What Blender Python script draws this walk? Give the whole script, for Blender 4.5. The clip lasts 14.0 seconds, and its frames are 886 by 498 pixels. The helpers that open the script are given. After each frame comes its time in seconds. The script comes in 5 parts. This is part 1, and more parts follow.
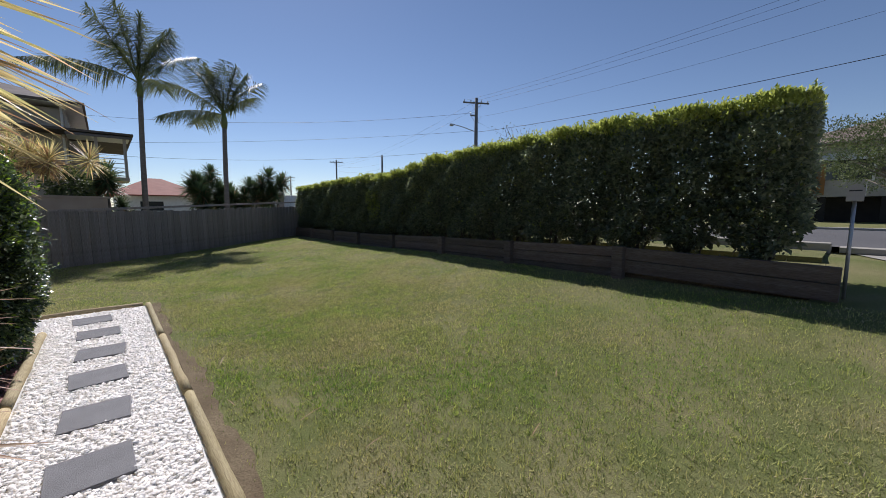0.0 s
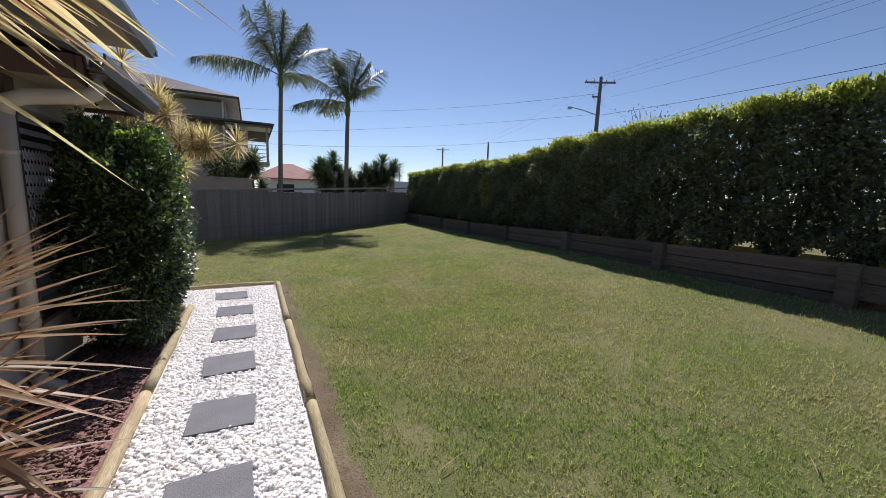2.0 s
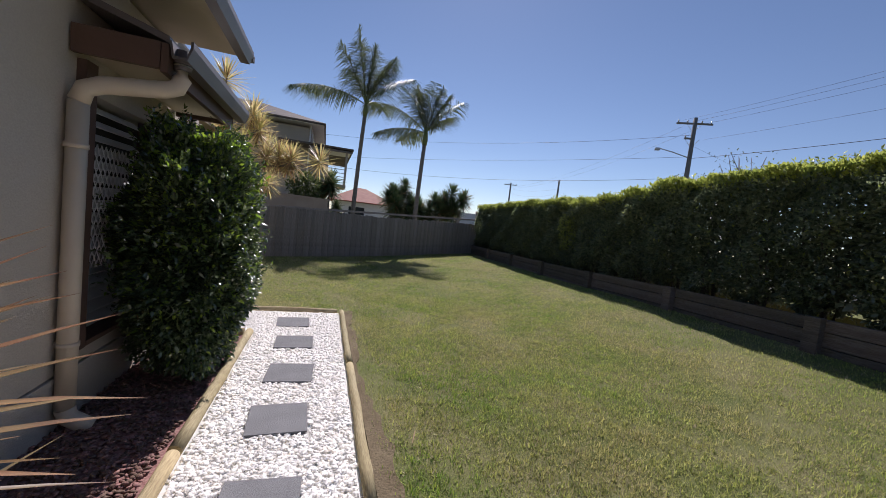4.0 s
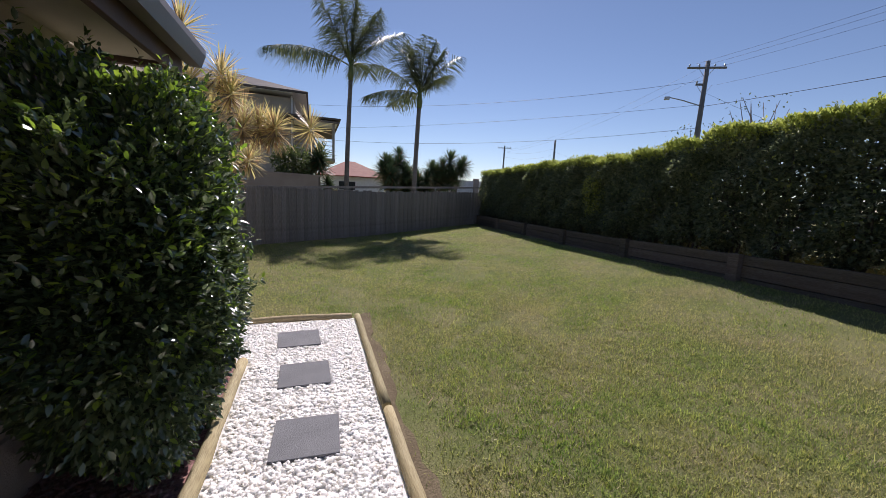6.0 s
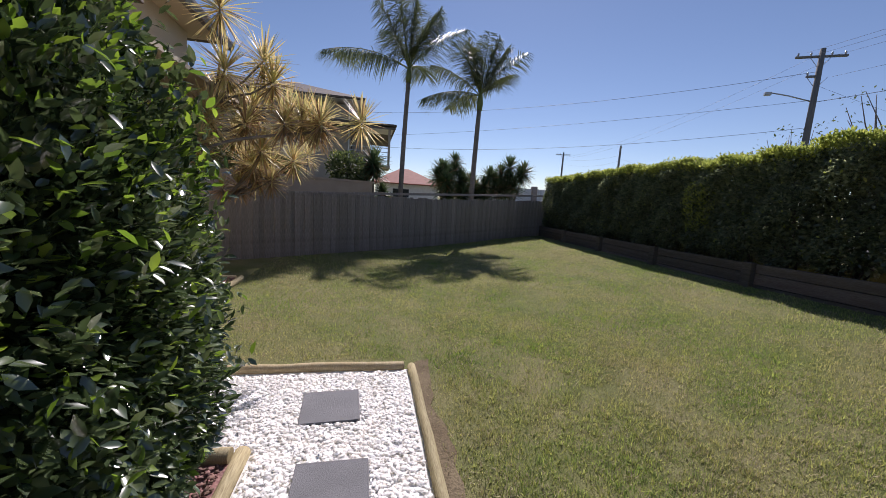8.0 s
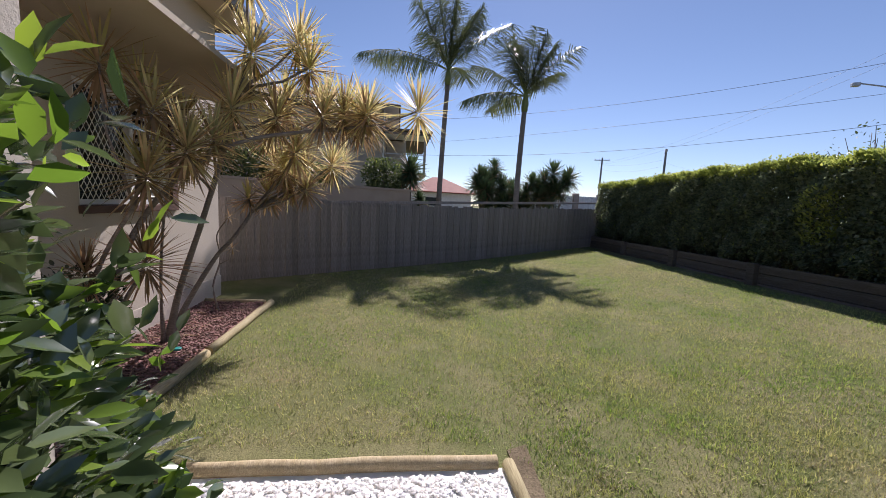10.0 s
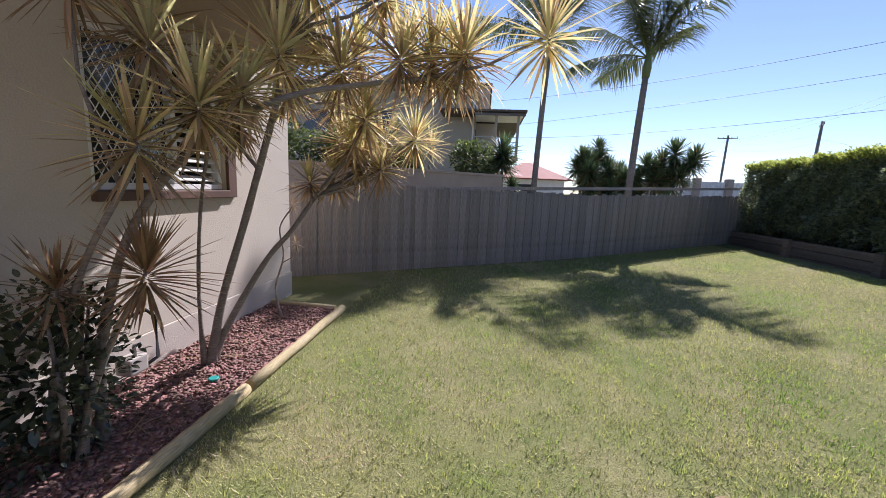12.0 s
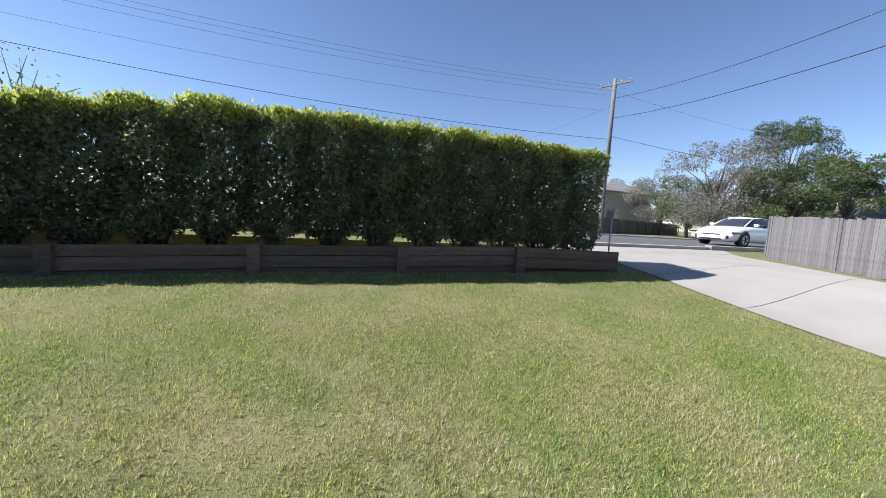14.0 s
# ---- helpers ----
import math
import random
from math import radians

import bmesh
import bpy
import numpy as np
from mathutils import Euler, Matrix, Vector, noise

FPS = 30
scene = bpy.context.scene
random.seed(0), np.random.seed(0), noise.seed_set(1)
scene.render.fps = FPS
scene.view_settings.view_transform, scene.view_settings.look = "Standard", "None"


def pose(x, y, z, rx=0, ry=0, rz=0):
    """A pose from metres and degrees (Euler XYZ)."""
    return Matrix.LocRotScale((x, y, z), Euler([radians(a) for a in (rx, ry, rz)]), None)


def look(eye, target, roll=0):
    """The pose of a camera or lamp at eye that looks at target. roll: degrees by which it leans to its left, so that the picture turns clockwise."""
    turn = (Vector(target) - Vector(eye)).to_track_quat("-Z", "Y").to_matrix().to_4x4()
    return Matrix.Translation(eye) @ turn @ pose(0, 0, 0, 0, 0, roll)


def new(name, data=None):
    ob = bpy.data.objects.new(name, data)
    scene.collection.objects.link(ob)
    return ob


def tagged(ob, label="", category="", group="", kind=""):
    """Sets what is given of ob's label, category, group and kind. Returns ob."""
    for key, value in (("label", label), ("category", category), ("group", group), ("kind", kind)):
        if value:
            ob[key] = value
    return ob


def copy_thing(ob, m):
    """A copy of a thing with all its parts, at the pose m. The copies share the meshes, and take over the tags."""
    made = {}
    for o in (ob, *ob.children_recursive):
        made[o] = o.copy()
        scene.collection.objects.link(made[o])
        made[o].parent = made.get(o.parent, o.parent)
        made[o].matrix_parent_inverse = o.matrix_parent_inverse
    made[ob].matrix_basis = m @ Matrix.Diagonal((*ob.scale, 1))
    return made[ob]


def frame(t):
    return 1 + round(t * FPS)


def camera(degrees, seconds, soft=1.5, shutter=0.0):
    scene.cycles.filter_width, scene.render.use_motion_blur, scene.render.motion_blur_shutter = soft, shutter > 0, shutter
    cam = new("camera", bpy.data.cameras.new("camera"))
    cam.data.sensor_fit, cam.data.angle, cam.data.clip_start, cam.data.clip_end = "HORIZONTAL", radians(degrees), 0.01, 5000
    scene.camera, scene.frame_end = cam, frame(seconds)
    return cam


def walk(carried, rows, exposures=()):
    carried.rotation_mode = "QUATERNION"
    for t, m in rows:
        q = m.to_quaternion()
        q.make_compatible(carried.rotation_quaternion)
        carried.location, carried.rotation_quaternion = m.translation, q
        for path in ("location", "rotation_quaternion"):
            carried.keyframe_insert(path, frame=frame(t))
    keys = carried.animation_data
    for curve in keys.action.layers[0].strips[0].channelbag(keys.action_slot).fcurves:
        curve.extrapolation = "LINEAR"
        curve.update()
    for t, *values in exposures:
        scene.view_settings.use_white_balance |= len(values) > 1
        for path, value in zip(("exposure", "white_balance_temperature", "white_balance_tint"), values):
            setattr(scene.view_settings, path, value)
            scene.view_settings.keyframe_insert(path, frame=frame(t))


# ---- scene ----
cam = camera(100, 14.0, soft=0.85)
PATH = [
    (0.0, pose(-0.409, -7.534, 1.575, 83.75, -0.02, -42.18)),
    (0.5, pose(-0.526, -7.337, 1.584, 81.86, -5.04, -49.29)),
    (1.0, pose(-0.563, -6.932, 1.549, 84.47, -0.95, -47.26)),
    (1.5, pose(-0.527, -6.768, 1.547, 81.26, -1.72, -45.17)),
    (2.0, pose(-0.335, -6.591, 1.571, 81.78, -1.90, -27.02)),
    (2.5, pose(-0.374, -6.514, 1.603, 82.09, -3.73, -24.75)),
    (3.0, pose(-0.388, -6.099, 1.507, 83.10, -2.31, -24.53)),
    (3.5, pose(-0.394, -5.911, 1.543, 86.72, -5.20, -19.42)),
    (4.0, pose(-0.371, -5.735, 1.562, 85.97, -6.59, -17.64)),
    (6.5, pose(-0.520, -4.070, 1.586, 80.89, -1.83, -18.64)),
    (7.0, pose(-0.442, -3.722, 1.561, 84.22, -3.22, -13.40)),
    (7.5, pose(-0.384, -3.402, 1.563, 82.64, -3.10, -9.27)),
    (8.0, pose(-0.422, -3.138, 1.562, 82.11, -3.48, -11.20)),
    (10.5, pose(-0.742, -1.557, 1.540, 83.19, -3.98, -3.68)),
    (11.0, pose(-0.803, -1.152, 1.488, 80.55, -5.37, 1.09)),
    (11.5, pose(-0.946, -0.888, 1.496, 80.45, -2.52, 4.36)),
    (12.0, pose(-0.871, -0.616, 1.510, 80.55, -2.74, 6.30)),
    (12.5, pose(-0.633, -0.541, 1.468, 80.62, -2.89, -27.29)),
    (13.0, pose(-0.459, -0.541, 1.473, 81.73, -2.78, -63.25)),
    (13.5, pose(-0.314, -0.684, 1.454, 82.96, -2.64, -87.95)),
    (14.0, pose(-0.304, -0.762, 1.473, 84.79, -3.78, -112.86)),
]
walk(cam, PATH, [(0.0, 0.05, 6150, 17), (1.0, 0.22, 6150, 18), (4.0, 0.15, 6250, 21), (8.0, 0.16, 6300, 23), (10.5, 0.52, 6150, 24), (12.0, 0.95, 6000, 24), (12.5, 1.05, 5950, 21), (13.0, 0.88, 5950, 18), (14.0, 0.93, 5950, 16)])

# ---- light ----
SUN_AZ, SUN_EL = radians(19.5), radians(41.5)          # from +y towards +x
to_sun = Vector((math.sin(SUN_AZ) * math.cos(SUN_EL), math.cos(SUN_AZ) * math.cos(SUN_EL), math.sin(SUN_EL)))
world = bpy.data.worlds.new("sky")
scene.world = world
world.use_nodes = True
wn, wl = world.node_tree.nodes, world.node_tree.links
sky = wn.new("ShaderNodeTexSky")
sky.sky_type, sky.sun_disc = "NISHITA", False
sky.sun_elevation, sky.sun_rotation = SUN_EL, SUN_AZ
sky.air_density, sky.dust_density, sky.ozone_density, sky.altitude = 0.85, 0.05, 1.6, 50
wl.new(sky.outputs[0], wn["Background"].inputs[0])
wn["Background"].inputs[1].default_value = 0.081
sun = new("sun", bpy.data.lights.new("sun", "SUN"))
sun.data.energy, sun.data.angle, sun.data.color = 5.0, radians(0.5), (1.0, 0.96, 0.9)
sun.matrix_world = look(to_sun * 60, (0, 0, 0))


# ---- materials ----
def material(name, a, b, rough=0.8, scale=6.0, fine=60.0, bump=0.3, c=None, metal=0.0, spec=0.3, leaf=0.0, stretch=None, randomise=0.0, island=False, bump_scale=None, coat=0.0):
    """Two tones mixed by broad noise, a third by fine noise, with relief; optional see-through light for leaves."""
    m = bpy.data.materials.new(name)
    m.use_nodes = True
    n, l = m.node_tree.nodes, m.node_tree.links
    bsdf, out = n["Principled BSDF"], n["Material Output"]
    geo = n.new("ShaderNodeTexCoord")
    src = geo.outputs["Object"]
    if stretch:
        mp = n.new("ShaderNodeMapping")
        mp.inputs["Scale"].default_value = stretch
        l.new(src, mp.inputs[0])
        src = mp.outputs[0]
    big = n.new("ShaderNodeTexNoise")
    big.inputs["Scale"].default_value, big.inputs["Detail"].default_value = scale, 5
    small = n.new("ShaderNodeTexNoise")
    small.inputs["Scale"].default_value, small.inputs["Detail"].default_value = fine, 4
    l.new(src, big.inputs["Vector"])
    l.new(src, small.inputs["Vector"])
    ramp = n.new("ShaderNodeMapRange")
    ramp.inputs[1].default_value, ramp.inputs[2].default_value = 0.35, 0.65
    l.new(big.outputs[0], ramp.inputs[0])
    mix = n.new("ShaderNodeMix")
    mix.data_type = "RGBA"
    mix.inputs[6].default_value, mix.inputs[7].default_value = (*a, 1), (*b, 1)
    l.new(ramp.outputs[0], mix.inputs[0])
    col = mix.outputs[2]
    ramp2 = n.new("ShaderNodeMapRange")
    ramp2.inputs[1].default_value, ramp2.inputs[2].default_value = 0.4, 0.75
    l.new(small.outputs[0], ramp2.inputs[0])
    if c:
        mix2 = n.new("ShaderNodeMix")
        mix2.data_type = "RGBA"
        mix2.inputs[7].default_value = (*c, 1)
        l.new(col, mix2.inputs[6])
        l.new(ramp2.outputs[0], mix2.inputs[0])
        col = mix2.outputs[2]
    if randomise:
        if island:
            rnd = n.new("ShaderNodeNewGeometry").outputs["Random Per Island"]
        else:
            rnd = n.new("ShaderNodeObjectInfo").outputs["Random"]
        mr = n.new("ShaderNodeMapRange")
        mr.inputs[3].default_value, mr.inputs[4].default_value = 1 - randomise, 1 + randomise
        l.new(rnd, mr.inputs[0])
        hsv = n.new("ShaderNodeHueSaturation")
        l.new(mr.outputs[0], hsv.inputs["Value"])
        mh = n.new("ShaderNodeMapRange")
        mh.inputs[3].default_value, mh.inputs[4].default_value = 0.5 + randomise * 0.05, 0.5 - randomise * 0.05
        l.new(rnd, mh.inputs[0])
        l.new(mh.outputs[0], hsv.inputs["Hue"])
        l.new(col, hsv.inputs["Color"])
        col = hsv.outputs[0]
    l.new(col, bsdf.inputs["Base Color"])
    bsdf.inputs["Roughness"].default_value = rough
    bsdf.inputs["Metallic"].default_value = metal
    bsdf.inputs["Specular IOR Level"].default_value = spec
    bsdf.inputs["Coat Weight"].default_value = coat
    if bump:
        bm = n.new("ShaderNodeBump")
        bm.inputs["Strength"].default_value, bm.inputs["Distance"].default_value = bump, 0.01
        l.new(small.outputs[0], bm.inputs["Height"])
        l.new(bm.outputs[0], bsdf.inputs["Normal"])
    if leaf:
        tr = n.new("ShaderNodeBsdfTranslucent")
        gain = n.new("ShaderNodeHueSaturation")
        gain.inputs["Value"].default_value, gain.inputs["Saturation"].default_value = 1.9, 1.1
        l.new(col, gain.inputs["Color"])
        l.new(gain.outputs[0], tr.inputs[0])
        ms = n.new("ShaderNodeMixShader")
        ms.inputs[0].default_value = leaf
        l.new(bsdf.outputs[0], ms.inputs[1])
        l.new(tr.outputs[0], ms.inputs[2])
        l.new(ms.outputs[0], out.inputs["Surface"])
    return m


M_LAWN = material("lawn", (0.155, 0.18, 0.058), (0.27, 0.245, 0.12), 0.95, 1.3, 110, 1.0, c=(0.095, 0.097, 0.043), spec=0.1)
M_BLADE = material("grass blades", (0.165, 0.285, 0.05), (0.38, 0.37, 0.165), 0.7, 0.7, 11, 0, c=(0.31, 0.32, 0.11), leaf=0.36, randomise=0.62, island=True, spec=0.2)
M_DRYBLADE = material("dry grass", (0.50, 0.44, 0.30), (0.40, 0.35, 0.23), 0.8, 0.8, 7, 0, leaf=0.2, randomise=0.3, island=True, spec=0.2)
M_DIRT = material("bare earth", (0.16, 0.12, 0.075), (0.24, 0.19, 0.12), 0.95, 3, 70, 0.8, c=(0.1, 0.08, 0.05), spec=0.1)
M_SOIL = material("garden soil", (0.10, 0.075, 0.05), (0.16, 0.12, 0.08), 0.95, 3, 50, 0.9, c=(0.2, 0.16, 0.11), spec=0.1)
M_PEBBLE = material("white pebbles", (0.90, 0.89, 0.87), (0.85, 0.83, 0.80), 0.6, 9, 30, 0.1, randomise=0.08, island=True, leaf=0.3)
M_PAVER = material("grey pavers", (0.15, 0.15, 0.155), (0.19, 0.19, 0.195), 0.85, 5, 160, 0.5, c=(0.25, 0.25, 0.255), randomise=0.1)
M_LOG = material("treated pine logs", (0.42, 0.34, 0.18), (0.5, 0.42, 0.25), 0.8, 3, 30, 0.5, c=(0.27, 0.21, 0.11), stretch=(6, 0.5, 6), randomise=0.15)
M_LOGEND = material("log ends", (0.33, 0.25, 0.14), (0.4, 0.32, 0.2), 0.85, 8, 60, 0.4)
M_MULCH = material("red bark mulch", (0.21, 0.115, 0.095), (0.14, 0.08, 0.07), 0.9, 12, 60, 0.4, c=(0.33, 0.22, 0.175), randomise=0.45, island=True, spec=0.15)
M_RENDER = material("painted render", (0.52, 0.46, 0.38), (0.49, 0.43, 0.355), 0.85, 1.3, 90, 0.35, c=(0.545, 0.485, 0.40))
M_PLINTH = material("plinth render", (0.50, 0.45, 0.385), (0.45, 0.40, 0.34), 0.9, 2, 120, 0.6, c=(0.54, 0.48, 0.41))
M_BROWN = material("brown paint", (0.13, 0.075, 0.055), (0.10, 0.06, 0.045), 0.6, 3, 40, 0.15)
M_GUTTER = material("dark gutter steel", (0.10, 0.085, 0.085), (0.13, 0.11, 0.105), 0.4, 2, 30, 0.05, spec=0.5)
M_SOFFIT = material("soffit paint", (0.50, 0.42, 0.31), (0.45, 0.38, 0.28), 0.8, 2, 30, 0.05)
M_PIPE = material("cream downpipe", (0.62, 0.53, 0.41), (0.57, 0.48, 0.37), 0.45, 3, 40, 0.05, spec=0.5)
M_WHITE = material("white paint", (0.78, 0.77, 0.74), (0.70, 0.69, 0.66), 0.5, 4, 50, 0.05)
# near-black that paints in unlit rooms and underfloor shade; also colours the stumps
M_DARK = material("painted shade and stump black", (0.02, 0.018, 0.018), (0.03, 0.026, 0.024), 0.7, 3, 20, 0)
M_PALING = material("weathered palings", (0.32, 0.28, 0.25), (0.40, 0.355, 0.315), 0.9, 3, 26, 0.6, c=(0.18, 0.15, 0.135), stretch=(5, 5, 0.35), randomise=0.14)
M_PALING2 = material("silvered palings", (0.15, 0.142, 0.138), (0.215, 0.205, 0.20), 0.9, 3, 26, 0.6, c=(0.08, 0.072, 0.07), stretch=(5, 5, 0.35), randomise=0.2)
M_SLEEPER = material("old sleepers", (0.125, 0.098, 0.078), (0.185, 0.155, 0.128), 0.9, 2.5, 22, 0.7, c=(0.085, 0.062, 0.05), stretch=(4, 0.5, 6), randomise=0.25)
M_HEDGE = material("hedge leaves", (0.12, 0.145, 0.085), (0.175, 0.198, 0.11), 0.3, 1.2, 9, 0, leaf=0.46, randomise=0.5, island=True, spec=0.85, coat=0.2)
M_HEDGETOP = material("young hedge leaves", (0.25, 0.285, 0.08), (0.33, 0.355, 0.11), 0.4, 1.2, 9, 0, leaf=0.45, randomise=0.3, island=True, spec=0.4)
M_BUSH = material("glossy bush leaves", (0.062, 0.092, 0.04), (0.09, 0.125, 0.05), 0.24, 2.5, 9, 0, leaf=0.17, randomise=0.45, island=True, spec=1.0, coat=0.5)
M_SHRUB = material("dark shrub leaves", (0.04, 0.05, 0.03), (0.06, 0.07, 0.04), 0.25, 2.5, 9, 0, leaf=0.2, randomise=0.4, island=True, spec=0.45)
M_BUSHTOP = material("young bush leaves", (0.13, 0.20, 0.035), (0.17, 0.25, 0.045), 0.25, 2.5, 9, 0, leaf=0.42, randomise=0.3, island=True, spec=0.5)
M_BARK = material("grey bark", (0.16, 0.135, 0.115), (0.23, 0.20, 0.17), 0.9, 7, 45, 0.7, c=(0.10, 0.08, 0.065))
M_STEM = material("dracaena stems", (0.22, 0.185, 0.155), (0.29, 0.25, 0.215), 0.85, 5, 30, 0.6, c=(0.15, 0.12, 0.10), stretch=(1, 1, 5))
M_STRAP = material("variegated strap leaves", (0.44, 0.41, 0.16), (0.58, 0.53, 0.29), 0.4, 2.5, 9, 0, c=(0.48, 0.33, 0.20), leaf=0.35, randomise=0.35, island=True, spec=0.4)
M_STRAPRED = material("red strap leaves", (0.18, 0.085, 0.052), (0.27, 0.165, 0.088), 0.5, 2.5, 9, 0, c=(0.30, 0.22, 0.115), leaf=0.25, randomise=0.4, island=True, spec=0.4)
M_STRAPDRY = material("dry strap leaves", (0.36, 0.26, 0.15), (0.26, 0.17, 0.10), 0.7, 2.5, 9, 0, leaf=0.2, randomise=0.35, island=True)
M_PALM = material("palm fronds", (0.10, 0.125, 0.06), (0.16, 0.18, 0.085), 0.45, 1, 9, 0, leaf=0.25, randomise=0.3, island=True, spec=0.3)
M_PALMTRUNK = material("palm trunk", (0.20, 0.17, 0.15), (0.27, 0.24, 0.21), 0.9, 3, 20, 0.5, c=(0.13, 0.11, 0.1), stretch=(1, 1, 4))
M_SHAFT = material("palm crownshaft", (0.13, 0.17, 0.06), (0.17, 0.20, 0.08), 0.5, 3, 20, 0.1)
M_YUCCA = material("yucca leaves", (0.07, 0.11, 0.05), (0.11, 0.15, 0.07), 0.45, 1, 9, 0, leaf=0.2, randomise=0.3, island=True)
M_TREE = material("tree leaves", (0.075, 0.10, 0.04), (0.11, 0.135, 0.055), 0.6, 0.6, 9, 0, leaf=0.25, randomise=0.4, island=True)
M_TREEGREY = material("grey gum leaves", (0.16, 0.16, 0.125), (0.21, 0.20, 0.16), 0.7, 0.6, 9, 0, leaf=0.2, randomise=0.35, island=True)
M_CONCRETE = material("driveway concrete", (0.35, 0.325, 0.275), (0.40, 0.37, 0.315), 0.9, 1.2, 120, 0.35, c=(0.27, 0.255, 0.225))
M_ASPHALT = material("road asphalt", (0.085, 0.083, 0.085), (0.11, 0.107, 0.107), 0.9, 0.6, 120, 0.5, c=(0.14, 0.137, 0.135))
M_POLE = material("timber pole", (0.15, 0.145, 0.14), (0.20, 0.195, 0.19), 0.9, 4, 30, 0.5, stretch=(4, 4, 0.4))
M_STEEL = material("galvanised steel", (0.45, 0.46, 0.47), (0.38, 0.39, 0.40), 0.45, 5, 40, 0.05, metal=0.7)
M_CABLE = material("black cable", (0.02, 0.02, 0.022), (0.03, 0.03, 0.032), 0.6, 5, 40, 0)
M_HOUSE = material("taupe render", (0.40, 0.36, 0.31), (0.37, 0.33, 0.285), 0.9, 0.8, 40, 0.2)
M_TILE = material("brown roof tiles", (0.10, 0.083, 0.076), (0.14, 0.113, 0.10), 0.8, 1.5, 14, 0.4, randomise=0.15)
M_REDTILE = material("red roof tiles", (0.25, 0.075, 0.05), (0.30, 0.10, 0.065), 0.8, 1.5, 14, 0.3)
M_GREYTILE = material("grey roof tiles", (0.20, 0.19, 0.18), (0.26, 0.25, 0.235), 0.8, 1.5, 14, 0.3)
M_BROWNTILE = material("weathered brown roof tiles", (0.20, 0.15, 0.125), (0.26, 0.20, 0.17), 0.85, 1.5, 14, 0.3)
M_BRICK = material("pale planter wall", (0.36, 0.29, 0.24), (0.40, 0.33, 0.275), 0.9, 2, 30, 0.4)
M_GLASS = material("dark window glass", (0.03, 0.035, 0.04), (0.04, 0.045, 0.05), 0.08, 2, 10, 0, spec=0.6)
M_CARPAINT = material("white car paint", (0.80, 0.80, 0.80), (0.78, 0.78, 0.78), 0.25, 2, 10, 0, spec=0.5, coat=0.6)
M_RUBBER = material("tyre rubber", (0.02, 0.02, 0.02), (0.03, 0.03, 0.03), 0.8, 8, 40, 0.2)
M_BLACK = material("black plastic", (0.02, 0.02, 0.021), (0.028, 0.028, 0.03), 0.4, 8, 40, 0)
M_TEAL = material("teal plastic", (0.02, 0.22, 0.2), (0.03, 0.26, 0.23), 0.4, 8, 40, 0)
M_ORANGE = material("orange wall paint", (0.6, 0.22, 0.03), (0.55, 0.19, 0.03), 0.8, 2, 20, 0.1)
# orange cladding paint with the panel's shade mixed into the colour
M_ORANGE_SHADED = material("shaded orange cladding", (0.30, 0.15, 0.05), (0.24, 0.12, 0.045), 0.8, 2, 20, 0.2)
M_METER = material("meter box paint", (0.40, 0.37, 0.33), (0.36, 0.33, 0.30), 0.5, 4, 40, 0.05)


# ---- geometry helpers ----
def part(name, bm, mat, parent=None, label=""):
    me = bpy.data.meshes.new(name)
    bm.to_mesh(me)
    bm.free()
    me.materials.append(mat)
    ob = new(name, me)
    ob.parent = parent
    if label:
        ob["label"] = label
    return ob


def arrays(name, verts, faces, mat, parent=None, label="", smooth=False):
    """A mesh object from numpy arrays: verts (n, 3), faces (m, 3 or 4)."""
    me = bpy.data.meshes.new(name)
    verts, faces = np.asarray(verts, np.float32), np.asarray(faces, np.int32)
    k = faces.shape[1]
    me.vertices.add(len(verts))
    me.vertices.foreach_set("co", verts.ravel())
    me.loops.add(faces.size)
    me.loops.foreach_set("vertex_index", faces.ravel())
    me.polygons.add(len(faces))
    me.polygons.foreach_set("loop_start", np.arange(0, faces.size, k, dtype=np.int32))
    if smooth:
        me.polygons.foreach_set("use_smooth", np.ones(len(faces), bool))
    me.update(calc_edges=True)
    me.validate()
    me.materials.append(mat)
    ob = new(name, me)
    ob.parent = parent
    if label:
        ob["label"] = label
    return ob


def box(x0, x1, y0, y1, z0, z1, bevel=0.0, m=None):
    bm = bmesh.new()
    bmesh.ops.create_cube(bm, size=1, matrix=Matrix.Translation(((x0 + x1) / 2, (y0 + y1) / 2, (z0 + z1) / 2)) @ Matrix.Diagonal((x1 - x0, y1 - y0, z1 - z0, 1)))
    if bevel:
        bmesh.ops.bevel(bm, geom=bm.edges[:], offset=bevel, segments=2, affect="EDGES", profile=0.6)
    if m:
        bm.transform(m)
    return bm


def tube(points, radii, sides=8, caps=True):
    """A tapered tube along points."""
    bm = bmesh.new()
    pts = [Vector(p) for p in points]
    rings = []
    for i, p in enumerate(pts):
        d = (pts[min(i + 1, len(pts) - 1)] - pts[max(i - 1, 0)]).normalized()
        q = d.to_track_quat("Z", "Y")
        r = radii[i] if hasattr(radii, "__len__") else radii
        rings.append([bm.verts.new(p + q @ Vector((r * math.cos(2 * math.pi * k / sides), r * math.sin(2 * math.pi * k / sides), 0))) for k in range(sides)])
    for a, b in zip(rings, rings[1:]):
        for k in range(sides):
            f = bm.faces.new((a[k], a[(k + 1) % sides], b[(k + 1) % sides], b[k]))
            f.smooth = True
    if caps:
        bm.faces.new(rings[0][::-1])
        bm.faces.new(rings[-1])
    return bm


